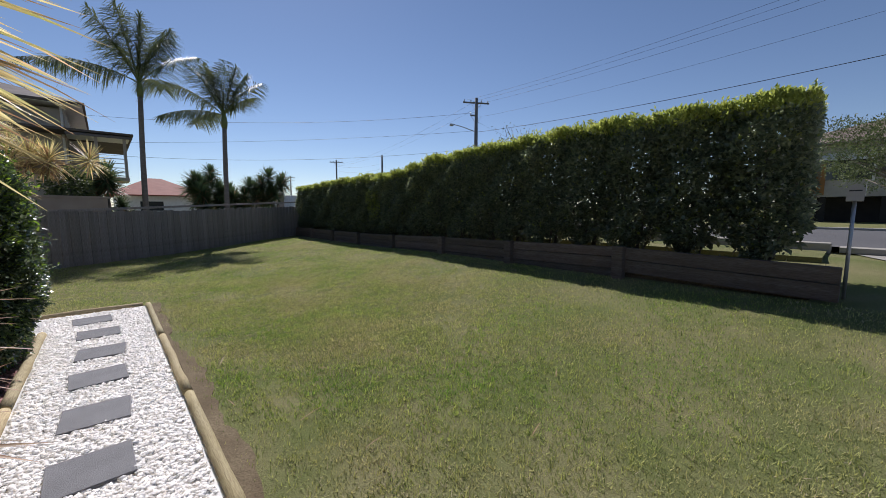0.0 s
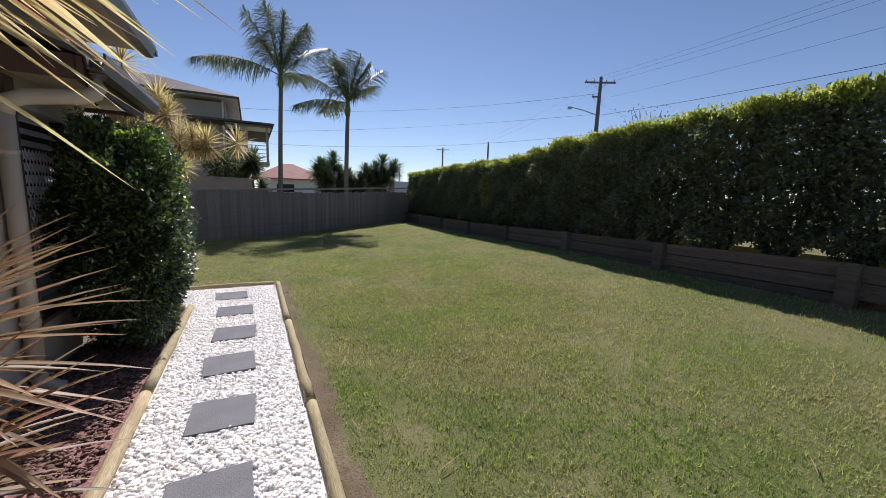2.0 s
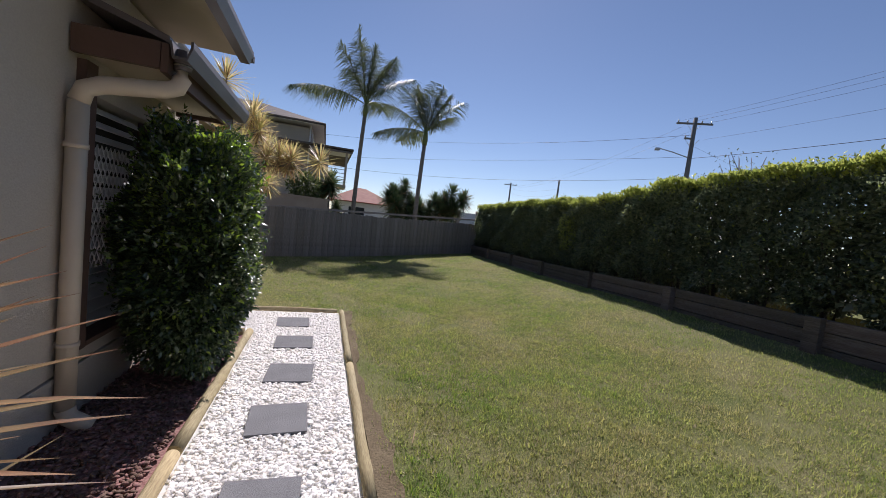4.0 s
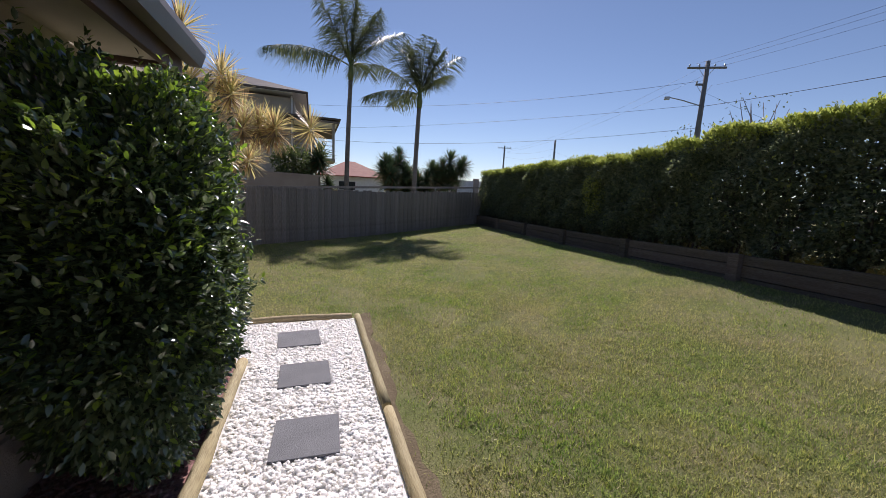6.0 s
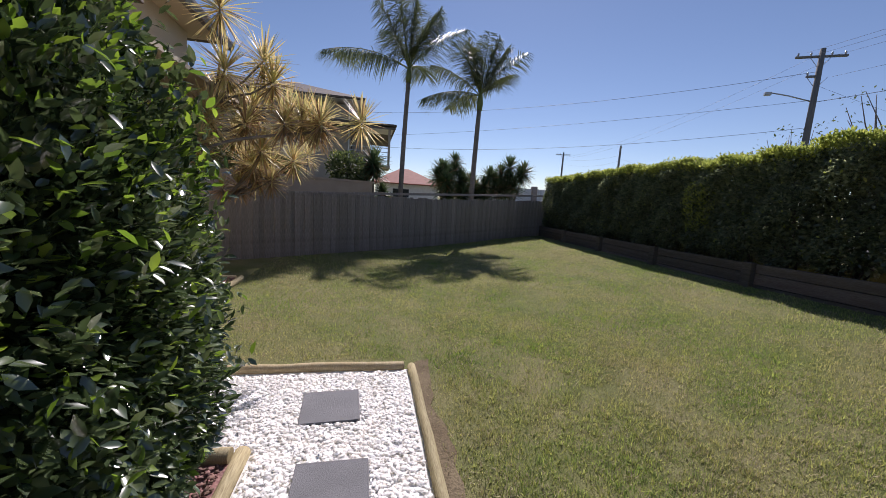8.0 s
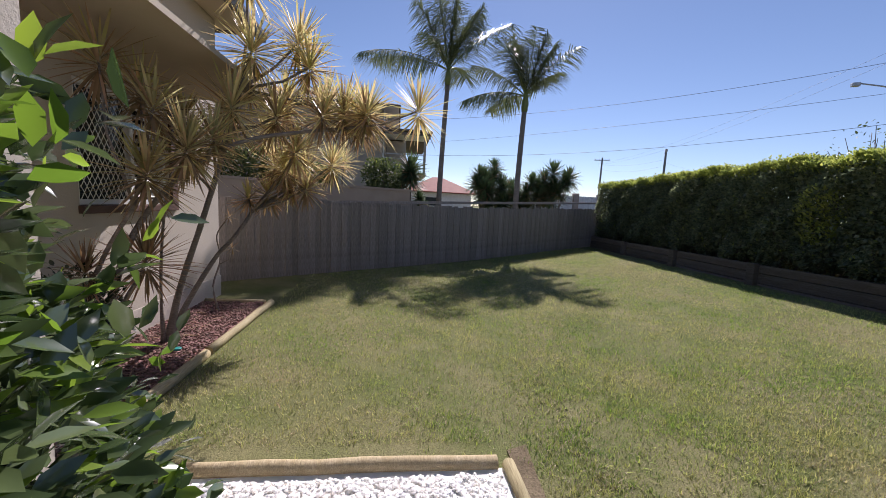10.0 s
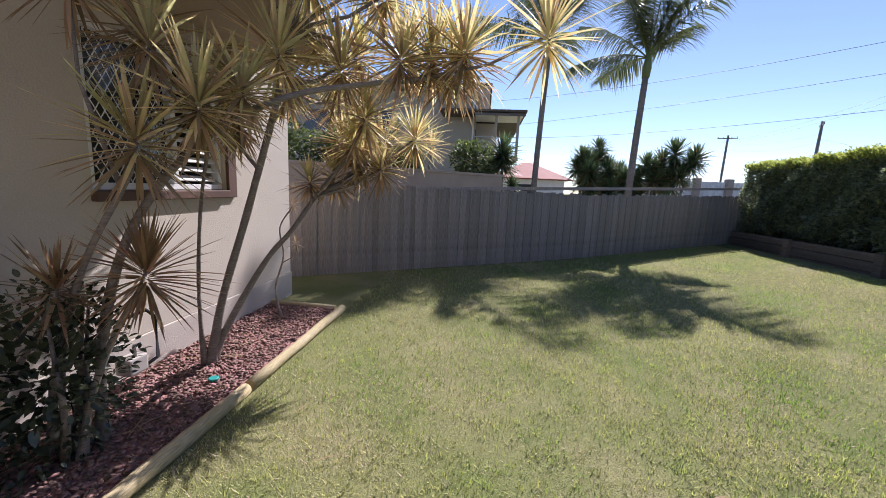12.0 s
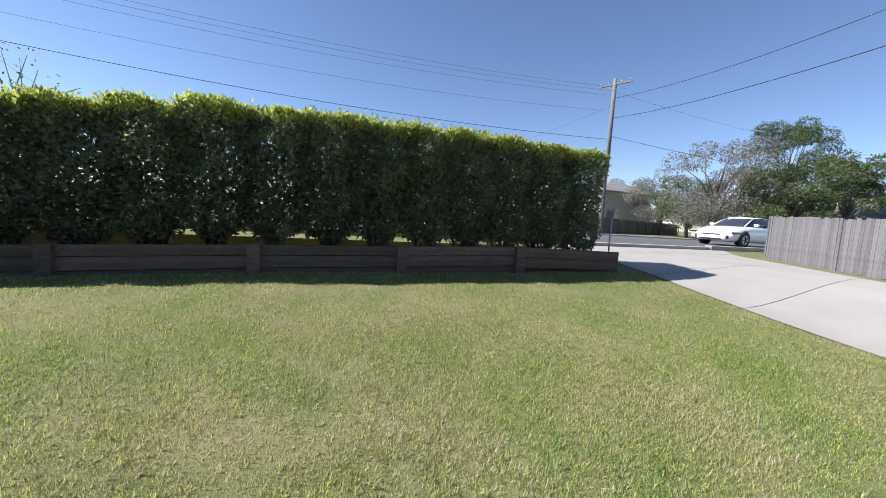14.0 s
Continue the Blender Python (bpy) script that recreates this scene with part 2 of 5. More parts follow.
def prism(poly, axis, a, b):
    """A flat outline of (u, v) pairs pushed out from a to b along axis x, y or z."""
    bm = bmesh.new()
    put = {"x": lambda u, v, w: (w, u, v), "y": lambda u, v, w: (u, w, v), "z": lambda u, v, w: (u, v, w)}[axis]
    lo = [bm.verts.new(put(u, v, a)) for u, v in poly]
    hi = [bm.verts.new(put(u, v, b)) for u, v in poly]
    bm.faces.new(lo[::-1])
    bm.faces.new(hi)
    for i in range(len(poly)):
        j = (i + 1) % len(poly)
        bm.faces.new((lo[i], lo[j], hi[j], hi[i]))
    bmesh.ops.recalc_face_normals(bm, faces=bm.faces[:])
    return bm


def thing(name, x, y, z, label, category, group="", rz=0.0, kind=""):
    ob = new(name)
    ob.matrix_world = pose(x, y, z, 0, 0, rz)
    return tagged(ob, label, category, group, kind)


def unit(v):
    return v / np.maximum(np.linalg.norm(v, axis=-1, keepdims=True), 1e-9)


def leaf_arrays(base, axis, length, width, rng, droop=0.15, fold=0.12, up=None):
    """Folded pointed leaves, two triangles each half."""
    n = len(base)
    axis = unit(axis)
    ref = rng.normal(size=(n, 3)) * 0.55 + (np.array([0, 0, 1.0]) if up is None else up)
    side = unit(np.cross(axis, ref))
    nor = np.cross(side, axis)
    L, Wd = length[:, None], width[:, None]
    mid = base + axis * L * 0.5
    v = np.stack([base, mid + side * Wd / 2 + nor * Wd * fold, base + axis * L - nor * L * droop, mid - side * Wd / 2 + nor * Wd * fold, mid - nor * Wd * fold * 0.5], 1).reshape(-1, 3)
    i = np.arange(n)[:, None] * 5
    f = np.concatenate([i + np.array([0, 1, 4]), i + np.array([1, 2, 4]), i + np.array([0, 4, 3]), i + np.array([4, 2, 3])], 0)
    return v, f


def round_leaf_arrays(base, axis, length, width, rng, droop=0.12, fold=0.14):
    """Rounded pointed leaves with a folded midrib."""
    n = len(base)
    axis = unit(axis)
    side = unit(np.cross(axis, rng.normal(size=(n, 3)) * 0.55 + np.array([0, 0, 1.0])))
    nor = np.cross(side, axis)
    L, Wd = length[:, None], width[:, None]
    def at(t, s, lift):
        return base + axis * L * t + side * Wd * s + nor * (Wd * lift - L * droop * t * t)
    v = np.stack([at(0, 0, 0), at(0.3, 0, 0), at(0.66, 0, 0), at(1, 0, 0), at(0.27, 0.42, fold), at(0.62, 0.46, fold), at(0.27, -0.42, fold), at(0.62, -0.46, fold)], 1).reshape(-1, 3)
    i = np.arange(n)[:, None] * 8
    t = [(0, 4, 1), (1, 4, 5), (1, 5, 2), (2, 5, 3), (0, 1, 6), (1, 7, 6), (1, 2, 7), (2, 3, 7)]
    return v, np.concatenate([i + np.array(q) for q in t], 0)


def simple_leaf_arrays(base, axis, length, width, rng):
    """Pointed leaves of two triangles."""
    n = len(base)
    axis = unit(axis)
    side = unit(np.cross(axis, rng.normal(size=(n, 3)) * 0.6 + np.array([0, 0, 1.0])))
    nor = np.cross(side, axis)
    L, Wd = length[:, None], width[:, None]
    mid = base + axis * L * 0.45
    v = np.stack([base, mid + side * Wd / 2 + nor * Wd * 0.15, base + axis * L - nor * L * 0.1, mid - side * Wd / 2 + nor * Wd * 0.15], 1).reshape(-1, 3)
    i = np.arange(n)[:, None] * 4
    return v, np.concatenate([i + np.array([0, 1, 2]), i + np.array([0, 2, 3])], 0)


def blade_arrays(base, out, rise, length, width, sag, segs=5):
    """Long arched strap blades: out = horizontal way, rise = start slope, sag = bend down."""
    n = len(base)
    t = np.linspace(0, 1, segs + 1)[None, :, None]
    L = length[:, None, None]
    o = unit(out)[:, None, :]
    up = np.array([0, 0, 1.0])[None, None, :]
    cr, sr = np.cos(rise)[:, None, None], np.sin(rise)[:, None, None]
    p = base[:, None, :] + L * (o * cr * t + up * (sr * t - sag[:, None, None] * t * t))
    side = unit(np.cross(o, up))
    prof = np.array([0.55, 0.95, 1.0, 0.85, 0.55, 0.04] if segs == 5 else np.interp(np.linspace(0, 1, segs + 1), [0, .25, .6, 1], [.55, 1, .9, .04]))[None, :, None]
    w = width[:, None, None] * prof / 2
    lift = up * w * 0.55
    v = np.stack([p - side * w + lift, p, p + side * w + lift], 2)
    v = v.reshape(-1, 3)
    k = (segs + 1) * 3
    fs = []
    for s in range(segs):
        a = s * 3
        fs += [[a, a + 1, a + 4, a + 3], [a + 1, a + 2, a + 5, a + 4]]
    f = (np.arange(n)[:, None, None] * k + np.array(fs)[None]).reshape(-1, 4)
    return v, f


STREET = 0.85


def foot_z(y):
    """Height of the ground at the foot of the sleeper wall: it climbs towards the driveway."""
    return np.interp(np.asarray(y, float), [-20, -15, -7.4, -5, -0.3, 3.8, 12], [0.85, 0.76, 0.54, 0.48, 0.40, 0.27, 0.14])


def ground_z(x, y=0.0):
    x = np.asarray(x, float)
    t = np.clip((x - 0.8) / 9.0, 0, 1)
    rise = (0.55 * t * t * (3 - 2 * t) + 0.45 * t) / 0.599
    b = np.clip((x - 7.0) / 1.7, 0, 1)
    b = b * b * (3 - 2 * b)
    z = rise * foot_z(y) * (1 - b) + (STREET - 0.06) * b
    d = np.clip((-8.0 - np.asarray(y, float)) / 4.5, 0, 1)         # the far side of the driveway lies higher
    d = d * d * (3 - 2 * d) * (1 - b)
    return z * (1 - d) + (0.58 + 0.027 * np.clip(x, -6, 8)) * d


def wall_top(y):
    return float(np.interp(y, [-7.6, -5, -2.6, -0.3, 2, 3.8, 12], [0.92, 0.95, 0.88, 0.83, 0.75, 0.70, 0.60]))


def wall_x(y):
    return 6.0 + 0.065 * (y + 2.5)


def gz(x, y=0.0):
    return float(ground_z(x, y))


# ---- ground and setting ----
rng = np.random.default_rng(7)


def sheet(name, xs, ys, zfun, mat, thickness=0.0):
    xs, ys = np.asarray(xs, float), np.asarray(ys, float)
    X, Y = np.meshgrid(xs, ys, indexing="ij")
    Z = zfun(X, Y)
    v = np.stack([X, Y, Z], -1).reshape(-1, 3)
    i = np.arange(len(xs) - 1)[:, None] * len(ys) + np.arange(len(ys) - 1)[None]
    i = i.ravel()
    f = np.stack([i, i + len(ys), i + len(ys) + 1, i + 1], 1)
    return arrays(name, v, f, mat, smooth=True)


def bumps(X, Y):
    return 0.012 * np.sin(X * 1.7 + 0.6 * Y) * np.sin(Y * 1.3 + 1.0) * ((X > 0.5) & (X < 5.6))


xs = np.concatenate([[-600, -200, -60, -20, -8, -4], np.arange(-3, 11.6, 0.25), [14, 20, 30, 60, 200, 600]])
ys = np.concatenate([[-600, -200, -80, -40, -20, -17, -15, -13.5], np.arange(-12, 14.1, 0.25), [20, 30, 60, 200, 600]])
tagged(sheet("ground", xs, ys, lambda X, Y: ground_z(X, Y) - 0.015 + bumps(X, Y), M_LAWN), "patchy mown lawn, green and straw coloured, sloping gently", "ground", kind="structure")


def polygon_sheet(name, left, right, lift, mat, steps=40):
    """A strip between two polylines of equal length that follows the ground."""
    v, f = [], []
    for (ax, ay), (bx, by) in zip(left, right):
        for s in np.linspace(0, 1, 9):
            x, y = ax + (bx - ax) * s, ay + (by - ay) * s
            v.append((x, y, gz(x, y) + lift))
    for i in range(len(left) - 1):
        for k in range(8):
            a = i * 9 + k
            f.append((a, a + 9, a + 10, a + 1))
    return arrays(name, v, f, mat, smooth=True)


# driveway slabs with open joints between them
DL = [(-9, -7.6), (-4, -7.6), (1.45, -7.72), (3.4, -7.98), (5.3, -8.2), (7.3, -8.25), (9.1, -7.6)]
DR = [(-9, -9.9), (-4, -10.4), (1.9, -11.9), (3.6, -12.7), (5.3, -13.6), (7.3, -14.6), (9.1, -16.2)]
drive = tagged(new("driveway"), "pale broom-finished concrete driveway in slabs", "driveway", kind="structure")
for i in range(len(DL) - 1):
    def inner(p, q, s):
        return (p[0] + (q[0] - p[0]) * s, p[1] + (q[1] - p[1]) * s)
    a = 0.004
    L2 = [inner(DL[i], DL[i + 1], s) for s in np.linspace(a, 1 - a, 9)]
    R2 = [inner(DR[i], DR[i + 1], s) for s in np.linspace(a, 1 - a, 9)]
    ob = polygon_sheet("slab", L2, R2, 0.003, M_CONCRETE)
    ob.parent = drive

road = sheet("road", [9.35, 11, 13, 15, 17.2], np.arange(-200, 201, 20), lambda X, Y: STREET + 0.035 + 0.06 * np.sin((X - 9.35) / 7.85 * math.pi), M_ASPHALT)
tagged(road, "grey sealed suburban street", "road", kind="structure")
for name, x0, y0, y1 in (("kerb", 9.1, -200, -16.4), ("kerb", 9.1, -7.3, 200), ("kerb", 17.2, -200, 200)):
    tagged(part(name, box(x0, x0 + 0.28, y0, y1, STREET - 0.1, STREET + 0.11, 0.03), M_CONCRETE), "pale concrete kerb beside the street", "kerb", kind="structure")
gut = tagged(part("driveway_apron", prism([(9.08, -16.3), (9.45, -16.3), (9.45, -7.4), (9.08, -7.4)], "z", STREET - 0.05, STREET + 0.045), M_CONCRETE), "concrete driveway crossover at the kerb", "driveway", kind="structure")

# pebble path, its bed and the planted beds
tagged(part("path_bed", box(-1.09, 0.0, -7.55, 0.02, -0.05, 0.012), M_PEBBLE), "white pebble path bed", "path", kind="structure")
tagged(part("path_bed", box(-1.9, -1.092, -1.03, 0.02, -0.05, 0.012), M_PEBBLE), "white pebble path bed", "path", kind="structure")
tagged(part("mulch_bed", box(-1.84, -1.12, -7.55, -1.06, -0.05, 0.012), M_MULCH), "red bark mulch garden bed beside the house", "garden bed", kind="structure")
tagged(part("mulch_bed", box(-3.37, -2.5, -0.3, 3.5, -0.05, 0.02), M_MULCH), "red bark mulch garden bed beside the house", "garden bed", kind="structure")
rs = random.Random(5)
edge = [(0.05, -7.6), (0.05, 0.2)] + [(0.15 + 0.07 * math.sin(y * 2.3) * math.sin(y * 0.9 + 1) + rs.uniform(-0.03, 0.03), y) for y in np.linspace(0.25, -7.6, 60)]
tagged(part("bare_strip", prism(edge[1:] + edge[:1], "z", -0.03, -0.004), M_DIRT), "worn bare earth along the path edging", "ground", kind="structure")


def pebbles(name, n, x0, x1, y0, y1, z, size, mat, flat, label, category, holes=()):
    r = np.random.default_rng(int(abs(x0 * 100) + n))
    p = np.stack([r.uniform(x0, x1, n), r.uniform(y0, y1, n)], 1)
    for hx0, hx1, hy0, hy1 in holes:
        p = p[~((p[:, 0] > hx0) & (p[:, 0] < hx1) & (p[:, 1] > hy0) & (p[:, 1] < hy1))]
    n = len(p)
    phi = (1 + 5 ** 0.5) / 2
    ico = np.array([(-1, phi, 0), (1, phi, 0), (-1, -phi, 0), (1, -phi, 0), (0, -1, phi), (0, 1, phi), (0, -1, -phi), (0, 1, -phi), (phi, 0, -1), (phi, 0, 1), (-phi, 0, -1), (-phi, 0, 1)])
    ico = unit(ico)
    tri = np.array([(0, 11, 5), (0, 5, 1), (0, 1, 7), (0, 7, 10), (0, 10, 11), (1, 5, 9), (5, 11, 4), (11, 10, 2), (10, 7, 6), (7, 1, 8), (3, 9, 4), (3, 4, 2), (3, 2, 6), (3, 6, 8), (3, 8, 9), (4, 9, 5), (2, 4, 11), (6, 2, 10), (8, 6, 7), (9, 8, 1)])
    s = r.uniform(0.6, 1.25, (n, 1, 1)) * size * np.stack([r.uniform(0.8, 1.5, n), r.uniform(0.55, 1.0, n), r.uniform(0.4, 0.8, n) * flat], 1)[:, None, :]
    v = ico[None] * s * r.uniform(0.85, 1.15, (n, 12, 1))
    a = r.uniform(0, 2 * math.pi, n)
    tl = r.normal(0, 0.35, n)
    c, sn = np.cos(tl)[:, None], np.sin(tl)[:, None]
    v = np.stack([v[..., 0] * c - v[..., 2] * sn, v[..., 1], v[..., 0] * sn + v[..., 2] * c], -1)
    c, sn = np.cos(a)[:, None], np.sin(a)[:, None]
    v = np.stack([v[..., 0] * c - v[..., 1] * sn, v[..., 0] * sn + v[..., 1] * c, v[..., 2]], -1)
    v += np.concatenate([p, np.full((n, 1), z) + r.uniform(-0.004, 0.012, (n, 1))], 1)[:, None, :]
    f = (np.arange(n)[:, None, None] * 12 + tri[None]).reshape(-1, 3)
    return tagged(arrays(name, v.reshape(-1, 3), f, mat, smooth=True), label, category, kind="stuff")


TILES = [(-0.58, -4.60), (-0.565, -3.80), (-0.56, -2.96), (-0.545, -2.17), (-0.57, -1.33), (-0.64, -0.55)]
holes = [(x - 0.2, x + 0.2, y - 0.2, y + 0.2) for x, y in TILES]
pebbles("white_pebbles", 30000, -1.03, -0.06, -7.45, -0.04, 0.014, 0.0185, M_PEBBLE, 0.6, "small rounded white pebbles filling the path", "pebbles", holes)
pebbles("white_pebbles", 4600, -1.88, -1.03, -0.98, -0.04, 0.014, 0.0185, M_PEBBLE, 0.6, "small rounded white pebbles filling the path", "pebbles")
pebbles("bark_mulch", 7500, -1.83, -1.16, -7.5, -1.08, 0.022, 0.017, M_MULCH, 0.6, "dark red bark chips on the garden bed", "mulch")
pebbles("bark_mulch", 7000, -3.35, -2.54, -0.25, 3.45, 0.03, 0.016, M_MULCH, 0.6, "dark red bark chips on the garden bed", "mulch")

proto = None
for i, (x, y) in enumerate(TILES):
    m = pose(x, y, 0.016, 0, 0, (1.5, -2, 2.5, -2.5, 1, 3)[i])
    if proto is None:
        proto = part("stepping_stone", box(-0.2, 0.2, -0.2, 0.2, -0.03, 0.02, 0.004), M_PAVER)
        tagged(proto, "square dark grey concrete paver set in white pebbles", "paver", "stepping stones along the path")
        proto.matrix_world = m
    else:
        copy_thing(proto, m)


def log(name, a, b, r, label, parent=None):
    a, b = Vector(a), Vector(b)
    n = max(2, int((b - a).length / 0.25))
    rr = random.Random(int(a.y * 31 + b.x * 17))
    pts = [a + (b - a) * (i / n) + Vector((rr.uniform(-1, 1), rr.uniform(-1, 1), rr.uniform(-1, 1))) * 0.004 for i in range(n + 1)]
    bm = tube(pts, [r * rr.uniform(0.94, 1.06) for _ in pts], 12)
    ob = part(name, bm, M_LOG)
    return tagged(ob, label, "garden edging", "round pine edging logs")


EDGE = "round treated pine log edging, split and weathered"
for y0, y1 in ((-7.5, -5.72), (-5.68, -3.92), (-3.88, -2.02), (-1.98, 0.03)):
    log("edging_log", (0.0, y0, 0.03), (0.005, y1, 0.03), 0.038, EDGE)
for y0, y1 in ((-7.5, -5.3), (-5.27, -3.32), (-3.29, -1.0)):
    log("edging_log", (-1.09, y0, 0.03), (-1.085, y1, 0.03), 0.042, EDGE)
log("edging_log", (-1.14, -1.03, 0.035), (-1.6, -1.0, 0.035), 0.046, EDGE)
log("edging_log", (-0.06, 0.05, 0.03), (-1.9, 0.06, 0.03), 0.042, EDGE)
for y0, y1 in ((-0.2, 1.68), (1.72, 3.52)):
    log("edging_log", (-2.47, y0, 0.02), (-2.47, y1, 0.02), 0.046, EDGE)
log("edging_log", (-2.54, 3.47, 0.03), (-3.34, 3.49, 0.03), 0.035, EDGE)

# ---- house ----
def wall_part(name, bm, mat, label, category="wall"):
    return tagged(part(name, bm, mat), label, category, kind="structure")


REN = "beige painted render wall of the house"
wall_part("wall_east", box(-2.1, -1.85, -9.5, -2.86, 0.36, 2.9), M_RENDER, REN)
wall_part("wall_east", box(-2.1, -1.85, -2.86, -0.62, 2.12, 2.9), M_RENDER, REN)
wall_part("wall_east", box(-2.1, -1.85, -2.86, -0.62, 0.36, 0.47), M_RENDER, REN)
wall_part("wall_east", box(-2.1, -1.85, -0.75, -0.62, 0.47, 2.12), M_RENDER, REN)
wall_part("plinth", box(-2.1, -1.838, -9.5, -0.62, -0.1, 0.35, 0.006), M_PLINTH, "grey-beige rendered base course of the house")
wall_part("wall_return", box(-3.63, -2.11, -0.86, -0.62, -0.1, 3.95), M_RENDER, REN)
# back wing with a window opening (y 1.55 to 2.8, z 1.38 to 2.45)
WX = -3.38
wall_part("wall_back_wing", box(WX - 0.25, WX, -0.6, 1.55, 0.3, 3.95), M_RENDER, REN)
wall_part("wall_back_wing", box(WX - 0.25, WX, 2.8, 4.0, 0.3, 3.95), M_RENDER, REN)
wall_part("wall_back_wing", box(WX - 0.25, WX, 1.55, 2.8, 0.3, 1.38), M_RENDER, REN)
wall_part("wall_back_wing", box(WX - 0.25, WX, 1.55, 2.8, 2.45, 3.95), M_RENDER, REN)
wall_part("plinth", box(WX - 0.26, WX + 0.012, -0.6, 4.012, -0.1, 0.295, 0.006), M_PLINTH, "grey-beige rendered base course of the house")
wall_part("wall_north", box(-9, WX - 0.252, 3.75, 4.0, -0.1, 3.95), M_RENDER, REN)
wall_part("wall_west", box(-9.25, -9.0, -9.5, 4.0, -0.1, 3.0), M_RENDER, REN)
wall_part("wall_south", box(-9.0, -1.85, -9.75, -9.505, -0.1, 2.9), M_RENDER, REN)
# sheets added behind the windows, the rooms' darkness put into their colour
wall_part("room_shade_sheet", box(WX - 0.245, WX - 0.24, 0.9, 3.2, 0.9, 2.6), M_DARK, "near-black sheet standing in for the unlit room behind the window")
wall_part("room_shade_sheet", box(-2.3, -2.29, -3.0, -0.5, 0.3, 2.3), M_DARK, "near-black sheet standing in for the unlit room behind the louvres")
tagged(part("ceiling", box(-8.9, -2.35, -9.4, 3.5, 2.75, 2.8), M_SOFFIT), "plain flat ceiling inside the house", "ceiling", kind="structure")

# main roof: eave slab, gutter, hipped tiles
roof = thing("roof", -5, -3, 2.9, "low hipped tiled roof with dark gutters over the house", "roof", kind="structure")
def under(bm, parent):
    bm.transform(parent.matrix_world.inverted())
    return bm
part("soffit", under(box(-9.6, -1.3, -10.0, -1.55, 2.93, 2.96), roof), M_SOFFIT, roof, "cream painted soffit lining")
part("soffit", under(box(-9.6, -2.98, -1.548, 4.3, 3.96, 3.99), roof), M_SOFFIT, roof, "cream painted soffit lining")
bm = prism([(-1.25, 2.97), (-5.5, 4.5), (-9.7, 2.97)], "y", -10.1, -1.5)
part("tiled_slope", under(bm, roof), M_TILE, roof, "dark brown roof tiles")
bm = prism([(-2.93, 4.0), (-6.3, 5.0), (-9.7, 4.0)], "y", -1.49, 4.55)
part("tiled_slope", under(bm, roof), M_TILE, roof, "dark brown roof tiles")
GUT = [(0, 0), (0.02, -0.1), (0.10, -0.1), (0.13, -0.02), (0.13, 0.02), (0.115, 0.02), (0.115, -0.015), (0.095, -0.085), (0.03, -0.085), (0.015, 0)]
part("gutter", under(prism([(-1.3 + u, 2.99 + w) for u, w in GUT], "y", -10.1, -1.5), roof), M_GUTTER, roof, "dark steel gutter")
part("gutter_end", under(box(-1.3, -1.17, -1.5, -1.42, 2.93, 2.99, 0.006), roof), M_GUTTER, roof, "gutter end stop")
part("gutter", under(prism([(-2.98 + u, 4.02 + w) for u, w in GUT], "y", -1.3, 4.55), roof), M_GUTTER, roof, "dark steel gutter")

# window hood over the louvred window
hood = thing("window_hood", -1.6, -2.1, 2.35, "brown timber hood with a dark gutter above the louvred window", "awning")
part("hood_roof", under(prism([(-1.85, 2.62), (-1.85, 2.66), (-1.36, 2.5), (-1.36, 2.46)], "y", -2.95, -1.25), hood), M_GUTTER, hood, "sloping dark sheet")
part("fascia", under(box(-1.40, -1.36, -2.95, -1.25, 2.28, 2.455, 0.003), hood), M_BROWN, hood, "brown painted fascia board")
part("side_board", under(box(-1.84, -1.405, -2.95, -2.91, 2.30, 2.46, 0.003), hood), M_BROWN, hood, "brown painted end board")
part("rafter", under(box(-1.84, -1.405, -1.35, -1.3, 2.3, 2.44, 0.003), hood), M_BROWN, hood)
part("lining", under(box(-1.84, -1.405, -2.905, -1.36, 2.34, 2.36), hood), M_SOFFIT, hood, "cream lining under the hood")
part("gutter", under(prism([(-1.355 + u, 2.47 + w) for u, w in GUT], "y", -2.97, -1.2), hood), M_GUTTER, hood, "dark steel gutter")
part("rafter", under(box(-1.87, -1.80, -2.86, -2.74, 0.47, 2.29, 0.004), hood), M_BROWN, hood, "brown window post")

pipe = thing("downpipe", -1.8, -2.95, 0.0, "cream painted round downpipe with elbows", "downpipe")
pts = [(-1.31, -2.86, 2.36), (-1.31, -2.86, 2.28), (-1.33, -2.87, 2.22), (-1.39, -2.885, 2.19), (-1.68, -2.94, 2.14), (-1.76, -2.95, 2.10), (-1.785, -2.955, 2.02), (-1.785, -2.955, 1.0), (-1.785, -2.955, 0.16), (-1.77, -2.95, 0.10), (-1.70, -2.93, 0.04), (-1.66, -2.92, 0.02)]
part("top_elbow", under(tube(pts[:7], 0.052, 14), pipe), M_PIPE, pipe)
part("pipe", under(tube(pts[6:9], 0.0505, 14), pipe), M_PIPE, pipe)
part("shoe", under(tube(pts[8:], 0.052, 14), pipe), M_PIPE, pipe)
part("outlet", under(tube([(-1.31, -2.86, 2.33), (-1.31, -2.86, 2.45)], 0.047, 14), pipe), M_GUTTER, pipe, "dark gutter outlet")
for z in (0.55, 1.75):
    part("strap", under(tube([(-1.785, -2.955, z), (-1.785, -2.955, z + 0.03)], 0.056, 14), pipe), M_PIPE, pipe)
    part("wall_bracket", under(box(-1.848, -1.79, -2.97, -2.94, z, z + 0.03, 0.003), pipe), M_PIPE, pipe)

